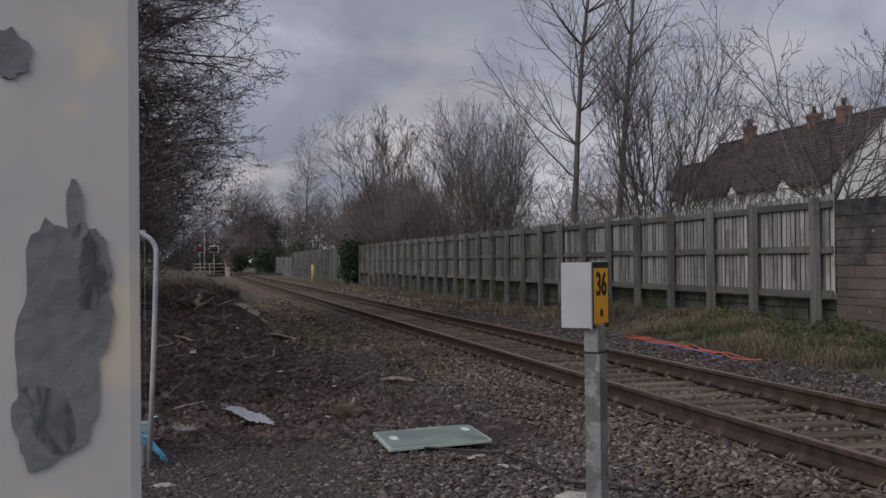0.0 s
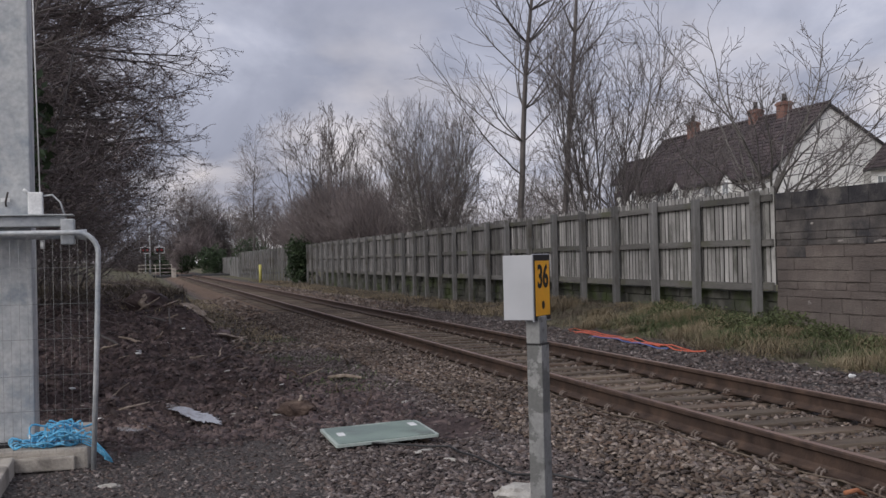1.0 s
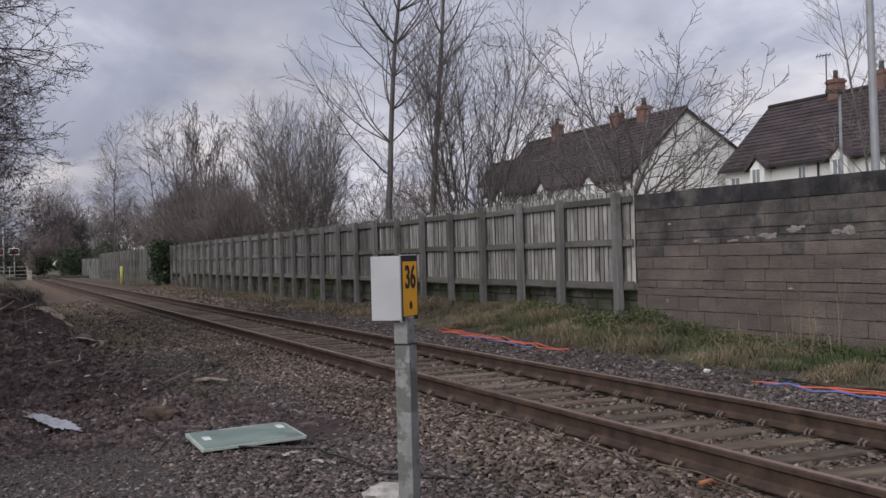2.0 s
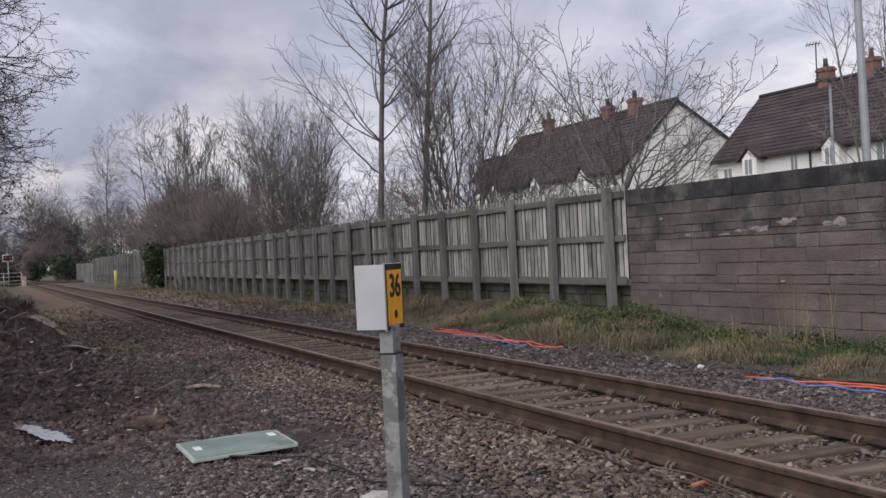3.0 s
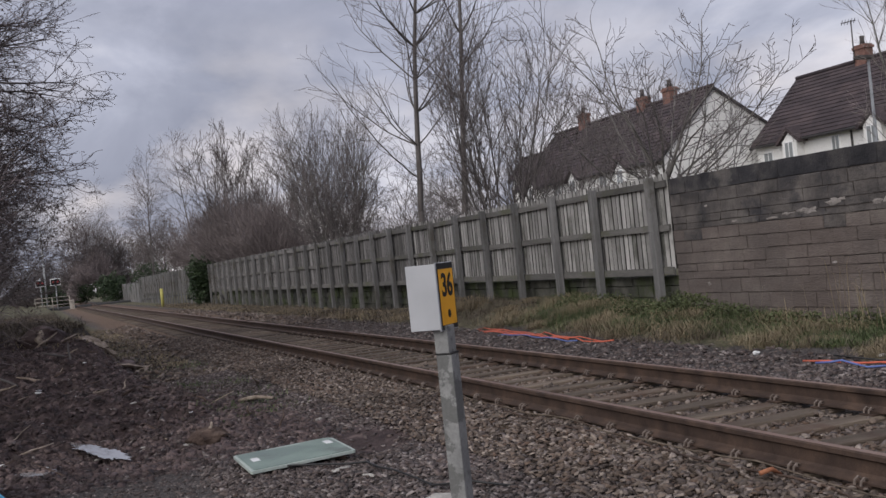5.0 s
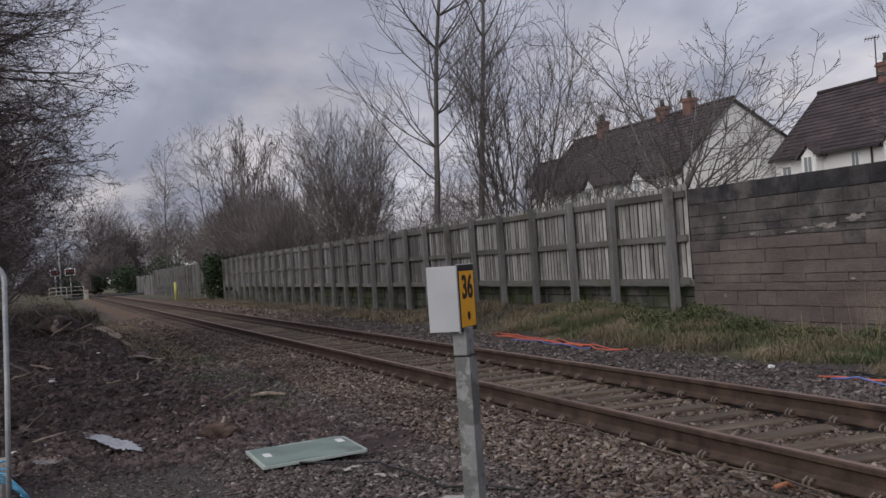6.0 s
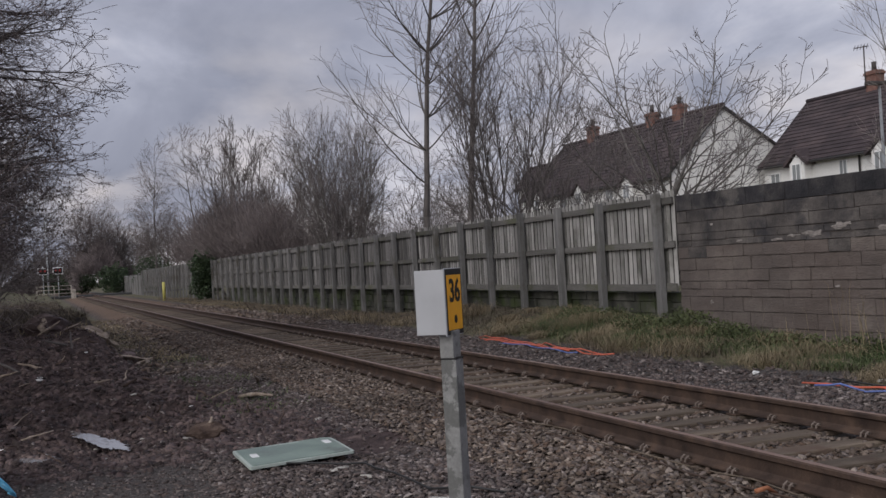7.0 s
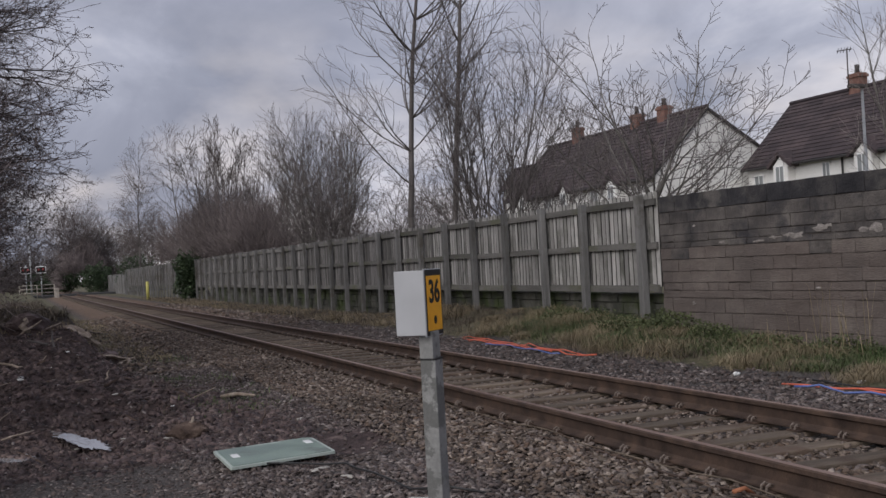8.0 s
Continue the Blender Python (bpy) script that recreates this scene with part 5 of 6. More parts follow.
def alder(x, y, seed, count, height, scale):
    """A dark alder: a leaning trunk with level boughs in tiers that end in sprays of small cones."""
    z = gz(x, y) - 0.05
    t = empty("tree", (x, y, z))
    tagged(t, "dark alder with level boughs and small cones over the line", "tree", "bare trees and scrub along the line")
    w = Wood(seed)
    w.grow(Vector((x, y, z)), Vector((0.05, 0, 1)).normalized(), height + 1, 0.17, 0, [dict(len=height, rad=0.17, wob=0.025, taper=0.85, step=0.7, tip=0.02)])
    trunk = len(w.seg)
    for k in range(count):
        h = 0.7 + (height - 0.7) * (k + w.r.random()) / count
        az = radians(w.r.gauss(0, 42))
        ln = float(np.interp(h, REACH_Z, REACH_X)) * scale * w.r.uniform(0.6, 1.06)
        w.grow(Vector((x + 0.05 * h, y, z + h)), Vector((math.cos(az), math.sin(az), w.r.uniform(-0.02, 0.22))).normalized(), ln, 0.03 + 0.006 * ln, 1, [None] + [dict(BOUGH[0], len=ln)] + BOUGH[1:])
    w.mesh("trunk", t, lambda q: q[4] < 2, 6, M_BARK, "")
    w.mesh("crown", t, lambda q: q[4] >= 2, 3, M_TWIGDARK, "bare twigs")
    pts = []
    for q in w.seg[trunk:]:
        if q[4] >= 3 and w.r.random() < 0.5:
            pts.append(tuple(q[1] + Vector((w.r.gauss(0, 0.02), w.r.gauss(0, 0.02), w.r.gauss(0, 0.02)))))
    leaves("cone_spray", pts, 0.019, M_DARKLEAF, t, "small dark cones and withered leaves", seed)


alder(-7.2, 22.0, 211, 50, 9.0, 1.0)
alder(-7.9, 27.5, 223, 40, 7.0, 0.95)
LEAF = (0.024, 3, 0.45, 2, M_DARKLEAF, "small dark withered leaves")
for x, y, sd, ln, st in ((-8.4, 18.0, 101, 9.5, 2), (-7.3, 23.5, 103, 10.0, 2), (-8.2, 30, 107, 9.5, 2), (-9.6, 40, 109, 9.0, 2), (-10.2, 54, 113, 9.0, 2), (-10.6, 74, 127, 9.0, 2)):
    t = tree("dark dense tree with thin leaves overhanging the line", x, y, sd, [dict(SPREAD[0], len=ln)] + SPREAD[1:], stems=st, spread=0.16, leaf=LEAF, twig=M_TWIGDARK)
    if y < 35:
        haze(t, x, y, 0.6, 2.9, 3.4, 8.0, 2600, 0.85, 0.0066, M_TWIGDARK, sd, up=0.05, hollow=0.15)
for x, y, sd in ((-6.2, 27.5, 131), (-5.9, 33, 133), (-6.2, 44, 135), (-7.1, 15.8, 137), (-7.4, 20.5, 139), (-6.6, 25, 149), (-6.8, 31.5, 151), (-7.6, 40, 157), (-7.8, 54, 163), (-8.0, 76, 167)):
    tree("tangled dark undergrowth of brambles and thin stems", x, y, sd, [dict(TWIGGY[0], len=3.0, rad=0.04)] + TWIGGY[1:], stems=5, spread=0.75, twig=M_TWIGDARK, leaf=(0.028, 2, 0.4, 2, M_DARKLEAF, "withered bramble leaves"), category="bush", name="bush")
t = tree("low dark hedge across the end of the view", 4, 166, 271, [dict(TWIGGY[0], len=2.0)] + [dict(TWIGGY[1], n=5)], stems=5, spread=0.9, twig=M_TWIGDARK, category="hedge", name="hedge")
haze(t, 4, 166, -0.6, 14, 2.0, 4.0, 6000, 1.2, 0.04, M_TWIGDARK, 271, up=0.5, hollow=0.1)
for x, y, sd, h in ((-9, 150, 181, 7), (-3, 158, 191, 5.5), (3, 160, 193, 6), (8, 150, 197, 8), (11, 138, 199, 8.5)):
    t = tree("distant dark trees beyond the crossing", x, y, sd, [dict(BIRCH[0], len=h)] + BIRCH[1:3], stems=4, spread=0.35)
    haze(t, x, y, -0.2, 3.6, 3.6, h, 1500, 1.5, 0.022, M_TWIG, sd)


# ---- things beside the line ----
def letters(text, size, name, mat, parent, m, label=""):
    c = bpy.data.curves.new(name, "FONT")
    c.body, c.size, c.extrude, c.align_x, c.align_y = text, size, 0.0012, "CENTER", "CENTER"
    c.offset = 0.0035
    o = bpy.data.objects.new(name, c)
    me = bpy.data.meshes.new_from_object(o)
    bpy.data.objects.remove(o)
    bpy.data.curves.remove(c)
    me.transform(m)
    me.materials.append(mat)
    return link_mesh(name, me, None, parent, label)


mile = empty("milepost", (-2.05, 5.80, gz(-2.05, 5.8)))
tagged(mile, "grey milepost with a yellow number plate, standing in ballast", "milepost")
C, A, B = Vector((-2.13, 5.70, 0)), Vector((-2.252, 5.822, 0)), Vector((-1.972, 5.864, 0))
Z0, Z1 = 0.888, 1.232


def sheet(p, q, z0, z1, t, mat, name, label, bev=0.003, off=0.0):
    d = (q - p).normalized()
    nrm = Vector((d.y, -d.x, 0))
    m = Matrix(((d.x, -nrm.x, 0, p.x + nrm.x * off), (d.y, -nrm.y, 0, p.y + nrm.y * off), (0, 0, 1, 0), (0, 0, 0, 1)))
    return part(name, box(bmesh.new(), (0, -t, z0), ((q - p).length, 0, z1), bev, m), mat, mile, label), m


dB = (B - C).normalized()
nB = Vector((dB.y, -dB.x, 0))
sheet(A, C, Z0 + 0.004, Z1, 0.006, M_SIGNGREY, "side_plate", "plain grey plate", off=-0.006)
plate, mB = sheet(C, B, Z0 - 0.006, Z1 + 0.006, 0.006, M_SIGNGREY, "number_plate", "folded grey plate carrying the number", off=-0.006)
w = (B - C).length


def on_plate(u0, u1, z0, z1, d0, d1, mat, name, label=""):
    part(name, box(bmesh.new(), (u0, -0.006 - d1, z0), (u1, -0.006 - d0, z1), 0.001, mB), mat, plate, label)


on_plate(0.014, w - 0.004, Z0, Z1 + 0.002, -0.001, 0.002, M_BLACK, "black_border", "black plate border")
on_plate(0.026, w - 0.016, Z0 + 0.024, Z1 - 0.03, 0.002, 0.004, M_YELLOW, "yellow_face", "yellow plate face")
face = Matrix(((dB.x, 0, nB.x, 0), (dB.y, 0, nB.y, 0), (0, 1, 0, 0), (0, 0, 0, 1)))
mid = C + dB * (w / 2 + 0.006) + nB * 0.0055
letters("36", 0.168, "numerals", M_BLACK, plate, Matrix.Translation((mid.x, mid.y, 1.113)) @ face @ Matrix.Diagonal((0.86, 1, 1, 1)), "black numerals")
bm = bmesh.new()
bmesh.ops.create_cone(bm, cap_ends=True, segments=20, radius1=0.019, radius2=0.019, depth=0.002)
bm.transform(Matrix.Translation((mid.x, mid.y, 0.968)) @ face @ Matrix.Diagonal((0.9, 1.15, 1, 1)))
part("dot", bm, M_BLACK, plate, "black quarter-mile dot")
# the square post, turned with the number plate, leaning a little
lean = Matrix.Translation((-2.045, 5.785, -0.55)) @ pose(0, 0, 0, 0.3, -1.0, math.degrees(math.atan2(dB.y, dB.x)))
bm = bmesh.new()
box(bm, (-0.05, -0.012, 0.0), (0.05, 0.075, 1.31), 0.006, lean)
part("post_lower", bm, M_SIGNPOST, mile, "grey painted steel post with scuffed bands")
bm = bmesh.new()
box(bm, (-0.052, -0.014, 1.31), (0.052, 0.077, 1.318), 0.002, lean)
part("joint_band", bm, M_BLACK, mile, "dark joint band")
bm = bmesh.new()
box(bm, (-0.05, -0.002, 1.318), (0.05, 0.075, 1.46), 0.004, lean)
part("post_upper", bm, M_SIGNPOST, mile)


def lump(name, x, y, size, mat, label, category, seed=0, z=None, flat=0.5, rot=0.0, sink=0.25):
    """An irregular broken lump resting on the ground."""
    bm = bmesh.new()
    bmesh.ops.create_icosphere(bm, subdivisions=3, radius=1)
    o = Vector((seed * 3.1, seed * 1.7, seed * 0.9))
    for v in bm.verts:
        k = 1 + 0.45 * noise.noise(v.co * 1.4 + o) + 0.15 * noise.noise(v.co * 4 + o)
        v.co = Vector((v.co.x * size[0] * k, v.co.y * size[1] * k, v.co.z * size[2] * k))
    zz = (gz(x, y) if z is None else z) + size[2] * (1 - 2 * sink) * 0.8
    bm.transform(pose(x, y, zz, 0, 0, rot))
    ob = part(name, bm, mat)
    return tagged(ob, label, category, {"litter": "scraps of litter", "stone": "stones under the sheet"}.get(category, ""))


lump("concrete_lump", -1.78, 6.95, (0.17, 0.13, 0.07), M_SPALL, "pale broken lump of concrete in the ballast", "concrete", 3)

# sheet lying on the stones
sh = empty("green_sheet", (-2.19, 9.4, -0.25))
tagged(sh, "pale green plastic sheet lying on the muddy ballast", "sheet")
sm = Matrix(((0.885, 0.0, 0, -2.63), (0.145, 1.0, 0, 8.925), (0.012, 0.012, 1, -0.236), (0, 0, 0, 1)))


def rounded(w, h, r, cut=0.0):
    pts = []
    for cx, cy, a0 in ((w - r, r, -90), (w - r, h - r, 0), (r, h - r, 90), (r, r, 180)):
        rr = r + (cut if (cx > w / 2 and cy > h / 2) else 0)
        cx2, cy2 = (w - rr if cx > w / 2 else rr), (h - rr if cy > h / 2 else rr)
        for k in range(6):
            a = radians(a0 + 18 * k)
            pts.append((cx2 + rr * math.cos(a), cy2 + rr * math.sin(a)))
    return pts


def slab(name, outline, z0, z1, mat, parent, label=""):
    n = len(outline)
    v = [sm @ Vector((a, b, z0)) for a, b in outline] + [sm @ Vector((a, b, z1)) for a, b in outline]
    f = [tuple(range(n - 1, -1, -1)), tuple(range(n, 2 * n))] + [(i, (i + 1) % n, n + (i + 1) % n, n + i) for i in range(n)]
    return raw(name, v, f, mat, parent, label)


slab("rim", rounded(1.0, 0.83, 0.02, 0.10), -0.022, 0.0, M_SHEETEDGE, sh, "paler moulded rim")
slab("panel", [(0.03 + a * 0.955, 0.03 + b * 0.93) for a, b in rounded(0.985, 0.83, 0.02, 0.09)], -0.002, 0.004, M_GREENSHEET, sh, "dull green face")
for x0, y0 in ((0.10, 0.36), (0.86, 0.50)):
    slab("sticker", [(x0, y0), (x0 + 0.07, y0), (x0 + 0.07, y0 + 0.16), (x0, y0 + 0.16)], 0.003, 0.006, M_WHITE, sh, "small white sticker")
slab("pale_strip", [(0.32, 0.76), (0.66, 0.76), (0.66, 0.79), (0.32, 0.79)], 0.003, 0.0055, M_SHEETEDGE, sh)
for k, (x, y) in enumerate(((-2.3, 9.1), (-1.85, 9.25), (-2.45, 9.6), (-1.95, 9.75))):
    lump("stone", x, y, (0.07, 0.06, 0.05), M_STONE, "dark stone under the green sheet", "stone", k + 30, sink=0.2, z=gz(x, y) - 0.02)

# steel column on a concrete base, with its bracket
SL = -0.20
base = empty("concrete_plinth", (-5.4, 9.9, -0.4))
tagged(base, "pale concrete plinth stepped towards the track", "plinth")
bm = bmesh.new()
box(bm, (-6.6, 9.42, -0.55), (-4.52, 10.9, SL), 0.03)
part("upper_block", bm, M_SLAB, base)
bm = bmesh.new()
box(bm, (-6.6, 9.36, -0.36), (-4.62, 9.43, -0.255), 0.012)
part("step_edge", bm, M_SLAB, base, "pale cast edge strip")
bm = bmesh.new()
box(bm, (-6.8, 7.9, -0.55), (-5.06, 9.40, -0.235), 0.02)
part("lower_slab", bm, M_SLAB, base)

col = empty("steel_column", (-5.25, 9.85, SL))
tagged(col, "square galvanised steel column bolted to a plinth", "column")
bm = box(bmesh.new(), (-5.36, 9.70, SL + 0.03), (-4.935, 10.12, 7.5), 0.012)
part("shaft", bm, M_GALV, col, "dull galvanised square shaft")
part("foot_plate", box(bmesh.new(), (-5.46, 9.62, SL), (-4.90, 10.2, SL + 0.028), 0.004), M_BLACK, col, "dark foot plate")
for bx in (-5.36, -4.97):
    bar("bolt", [(bx, 9.66, SL + 0.02), (bx, 9.66, SL + 0.09)], 0.014, M_GALV, col, sides=6)
part("seam", box(bmesh.new(), (-5.19, 9.694, 1.2), (-5.18, 9.703, 7.4)), M_POST, col, "dark weld seam")
bar("hook", [(-5.12, 9.69, 1.72), (-5.12, 9.66, 1.75), (-5.10, 9.65, 1.83)], 0.008, M_POT, col)
part("maker_mark", box(bmesh.new(), (-5.16, 9.694, 1.755), (-5.09, 9.703, 1.785)), M_WHITE, col, "small pale mark")

br = empty("boom_bracket", (-5.0, 9.3, 1.6))
tagged(br, "galvanised cross arm clamped across the column", "bracket")
part("channel", box(bmesh.new(), (-6.4, 9.44, 1.545), (-4.66, 9.66, 1.63), 0.006), M_GALV, br, "galvanised channel")
part("channel_lip", box(bmesh.new(), (-6.4, 9.40, 1.63), (-4.60, 9.67, 1.64), 0.002), M_GALV, br)
bar("arm_tube", [(-6.4, 9.42, 1.49), (-4.66, 9.42, 1.475)], 0.034, M_GALV, br, "round steel tube", 12)
part("end_clamp", box(bmesh.new(), (-4.69, 9.36, 1.40), (-4.59, 9.56, 1.60), 0.008), M_GALV, br, "end clamp")
bar("clamp_bolt", [(-4.60, 9.42, 1.48), (-4.50, 9.42, 1.475)], 0.03, M_GALV, br, "", 10, [0.035, 0.045])
bar("drop_stud", [(-4.83, 9.44, 1.44), (-4.83, 9.44, 1.37)], 0.018, M_WHITE, br)

tin = empty("sensor_box", (-4.87, 9.55, 1.63))
tagged(tin, "small white equipment box with a cable, on the arm", "equipment box")
part("case", box(bmesh.new(), (-4.94, 9.50, 1.64), (-4.83, 9.60, 1.82), 0.01), M_WHITE, tin)
bar("cable_loop", [(-4.83, 9.55, 1.79), (-4.76, 9.55, 1.80), (-4.70, 9.55, 1.74), (-4.67, 9.54, 1.64)], 0.007, M_GALV, tin)
bar("flap", [(-4.93, 9.52, 1.81), (-4.97, 9.50, 1.84)], 0.012, M_WHITE, tin)
wire = bar("hanging_wire", [(-4.85, 9.53, 1.82), (-4.87, 9.53, 3.0), (-4.90, 9.53, 5.0), (-4.90, 9.55, 7.3)], 0.005, M_WHITE, None)
tagged(wire, "thin pale wire running up from the equipment box", "wire")

# mesh site-fence panel
mf = empty("mesh_fence_panel", (-5.3, 9.3, -0.4))
tagged(mf, "galvanised mesh site-fence panel with a rounded tube frame", "fence panel")
PX0, PX1, PY, PZ = -7.9, -4.41, 9.30, 1.49
corner = [(PX1 - 0.16 + 0.16 * math.sin(radians(a)), PY, PZ - 0.16 + 0.16 * math.cos(radians(a))) for a in range(0, 91, 15)]
bar("tube_frame", [(PX0, PY, PZ)] + corner + [(PX1 - 0.025, PY, 0.6), (PX1 - 0.07, PY, gz(PX1, PY) - 0.03)], 0.021, M_GALV, mf, "bent galvanised tube frame", 10)
for z in (1.22, 0.94, 0.67, 0.39, 0.12, -0.12):
    bar("cross_wire", [(PX0, PY + 0.004, z), (PX1, PY + 0.004, z)], 0.0024, M_MESHWIRE, mf, "", 4)
k = 0
x = PX1 - 0.09
while x > PX0:
    bar("upright_wire", [(x, PY - 0.002, -0.2), (x, PY - 0.002, PZ - 0.01)], 0.0014, M_MESHWIRE, mf, "", 4)
    x -= 0.062

# coil of rope on the plinth
rope = empty("rope_coil", (-4.78, 9.6, SL))
tagged(rope, "tangled blue polypropylene rope lying on the plinth", "rope")
rng = random.Random(77)
for k in range(34):
    cx, cy = -4.72 + rng.gauss(0, 0.085), 9.58 + rng.gauss(0, 0.06)
    if k % 3 == 0:
        cx -= 0.14
    cz = SL + 0.03 + abs(rng.gauss(0, 0.06)) * (1.0 if cx > -4.85 else 0.5)
    ra, rb = rng.uniform(0.06, 0.13), rng.uniform(0.03, 0.08)
    t0, tl = rng.uniform(0, 6.28), rng.uniform(-0.8, 0.8)
    pts = []
    for j in range(18):
        a = t0 + j * 6.0 / 17
        pts.append((cx + ra * math.cos(a), cy + rb * math.sin(a) * math.cos(tl), max(SL + 0.008, cz + rb * math.sin(a) * math.sin(tl) + 0.02 * math.sin(3 * a))))
    bar("strand", pts, 0.0085, M_ROPE, rope, "", 6)
for k in range(4):
    y = 9.45 + 0.04 * k
    bar("loose_end", [(-4.62, y, SL + 0.10 - 0.02 * k), (-4.50, y - 0.05, SL + 0.08 - 0.03 * k), (-4.40 + 0.02 * k, y - 0.1, SL - 0.02 - 0.04 * k), (-4.34 - 0.02 * k, y - 0.12, SL - 0.10)], 0.008, M_ROPE, rope, "", 6)

# painted post close to the lens
np_ = empty("painted_post", (-4.19, 0.60, gz(-4.2, 0.6)))
tagged(np_, "square steel post in peeling cream paint", "post")
pm = Matrix.Translation((-4.128, 0.56, 0)) @ pose(0, 0, 0, 0, 0, 14)
part("shaft", box(bmesh.new(), (-0.10, 0.0, gz(-4.2, 0.6) - 0.1), (0.0, 0.10, 2.6), 0.0022, pm), M_PEEL, np_, "cream paint flaking to grey")
part("cap", box(bmesh.new(), (-0.103, -0.003, 2.6), (0.003, 0.103, 2.61), 0.002, pm), M_PEEL, np_)


def flake(u, z, w, h, seed):
    bm = bmesh.new()
    n = 40
    o = bm.verts.new(pm @ Vector((u, -0.0006, z)))
    ring = []
    for i in range(n):
        a = 2 * math.pi * i / n
        k = 1 + 0.28 * noise.noise(Vector((math.cos(a) * 1.8 + seed, math.sin(a) * 1.8, seed * 0.7))) + 0.14 * noise.noise(Vector((math.cos(a) * 5 + seed, math.sin(a) * 5, 0)))
        ring.append(bm.verts.new(pm @ Vector((u + w / 2 * k * math.cos(a), -0.0006, z + h / 2 * k * math.sin(a)))))
    for i in range(n):
        bm.faces.new((o, ring[i], ring[(i + 1) % n]))
    r = bmesh.ops.extrude_face_region(bm, geom=bm.faces[:])
    for g in r["geom"]:
        if isinstance(g, bmesh.types.BMVert):
            g.co += pm.to_3x3() @ Vector((0, 0.0008, 0))
    part("paint_flake_scar", bm, M_BAREPATCH, np_, "bare grey patch")


flake(-0.0132, 1.2390, 0.0145, 0.036, 2.0)
flake(-0.0162, 1.2240, 0.0088, 0.014, 3.3)
flake(-0.0082, 1.2490, 0.0055, 0.013, 5.0)
flake(-0.0110, 1.2590, 0.0024, 0.009, 6.1)
flake(-0.0040, 1.196, 0.006, 0.0035, 7.0)
flake(-0.0018, 1.187, 0.0028, 0.007, 9.0)
flake(-0.03, 1.33, 0.02, 0.03, 11.0)
flake(-0.021, 1.284, 0.006, 0.008, 13.0)

# pools of water
for k, (x, y, rx_, ry_, rot) in enumerate(((-3.66, 13.05, 0.10, 0.62, 14), (-3.50, 12.40, 0.12, 0.55, 16), (-4.22, 11.9, 0.17, 0.2, 30))):
    n = 140
    zz = gz(-3.62, 12.7) + 0.082 if k < 2 else gz(x, y) + 0.03
    bm = bmesh.new()
    vs = []
    for i in range(n):
        a = 2 * math.pi * i / n
        q = 1 + 0.5 * noise.noise(Vector((math.cos(a) * 2 + k * 5, math.sin(a) * 2, 0))) + 0.45 * noise.noise(Vector((math.cos(a) * 6 + k, math.sin(a) * 6, 3))) + 0.2 * noise.noise(Vector((math.cos(a) * 17 + k, math.sin(a) * 17, 3)))
        vs.append(bm.verts.new(pose(x, y, zz - 0.002 * k, 0, 0, rot) @ Vector((rx_ * q * math.cos(a), ry_ * q * math.sin(a), 0))))
    bm.faces.new(vs)
    tagged(part("puddle", bm, M_WATER), "shallow rainwater pool in the mud", "puddle", group="rainwater pools", kind="structure")

# wood, litter and rubble in the mud
rng = random.Random(31)


def stick(name, p, q, r, mat, label, category="stick"):
    a, b = Vector(p), Vector(q)
    pts = [a.lerp(b, t) + Vector((rng.gauss(0, r * 0.9), rng.gauss(0, r * 0.9), rng.gauss(0, r * 0.5))) for t in (0, 0.3, 0.6, 1)]
    return tagged(bar(name, pts, r, mat, None, "", 7, [r, r * 1.1, r * 0.9, r * 0.6]), label, category, "broken wood on the spoil")


def on_ground(x, y, up=0.03):
    return (x, y, gz(x, y) + up)


stick("stick", on_ground(-1.75, 14.6), on_ground(-1.48, 13.9, 0.08), 0.028, M_WOODLOG, "pale broken stick in the grass", "stick")
stick("stick", on_ground(-1.3, 15.6), on_ground(-1.45, 15.2, 0.16), 0.018, M_WOODLOG, "pale broken stick in the grass", "stick")
stump = lump("root_stump", -2.56, 11.5, (0.2, 0.13, 0.10), M_ROOT, "torn dark root stump in the mud", "stump", 4)
stick("root", on_ground(-2.6, 11.5, 0.08), on_ground(-2.50, 11.4, 0.20), 0.022, M_WOODLOG, "pale splintered root end", "root")


def splinter(p, q, r, label):
    """A torn slab of trunk: flat, tapered, with ragged ends and a split face."""
    a, b = Vector(p), Vector(q)
    d = (b - a).normalized()
    side = d.cross(Vector((0, 0, 1))).normalized()
    up = side.cross(d)
    n, rows_ = 7, []
    for i in range(n):
        t = i / (n - 1)
        c = a.lerp(b, t) + up * rng.gauss(0, r * 0.12)
        w, h = r * (1.25 - 0.5 * t) * rng.uniform(0.8, 1.2), r * 0.45 * rng.uniform(0.7, 1.3)
        if i in (0, n - 1):
            w, h = w * rng.uniform(0.2, 0.6), h * 0.4
        rows_.append([c + side * w, c + side * w * 0.35 + up * h, c - side * w * 0.3 + up * h * rng.uniform(0.5, 1.2), c - side * w, c - up * h])
    v = [p_ for row in rows_ for p_ in row]
    f = [(5 * i + k, 5 * i + (k + 1) % 5, 5 * i + 5 + (k + 1) % 5, 5 * i + 5 + k) for i in range(n - 1) for k in range(5)]
    f += [(4, 3, 2, 1, 0), tuple(range(5 * n - 5, 5 * n))]
    return tagged(raw("log", v, f, M_WOODLOG), label, "log", "broken wood on the spoil")


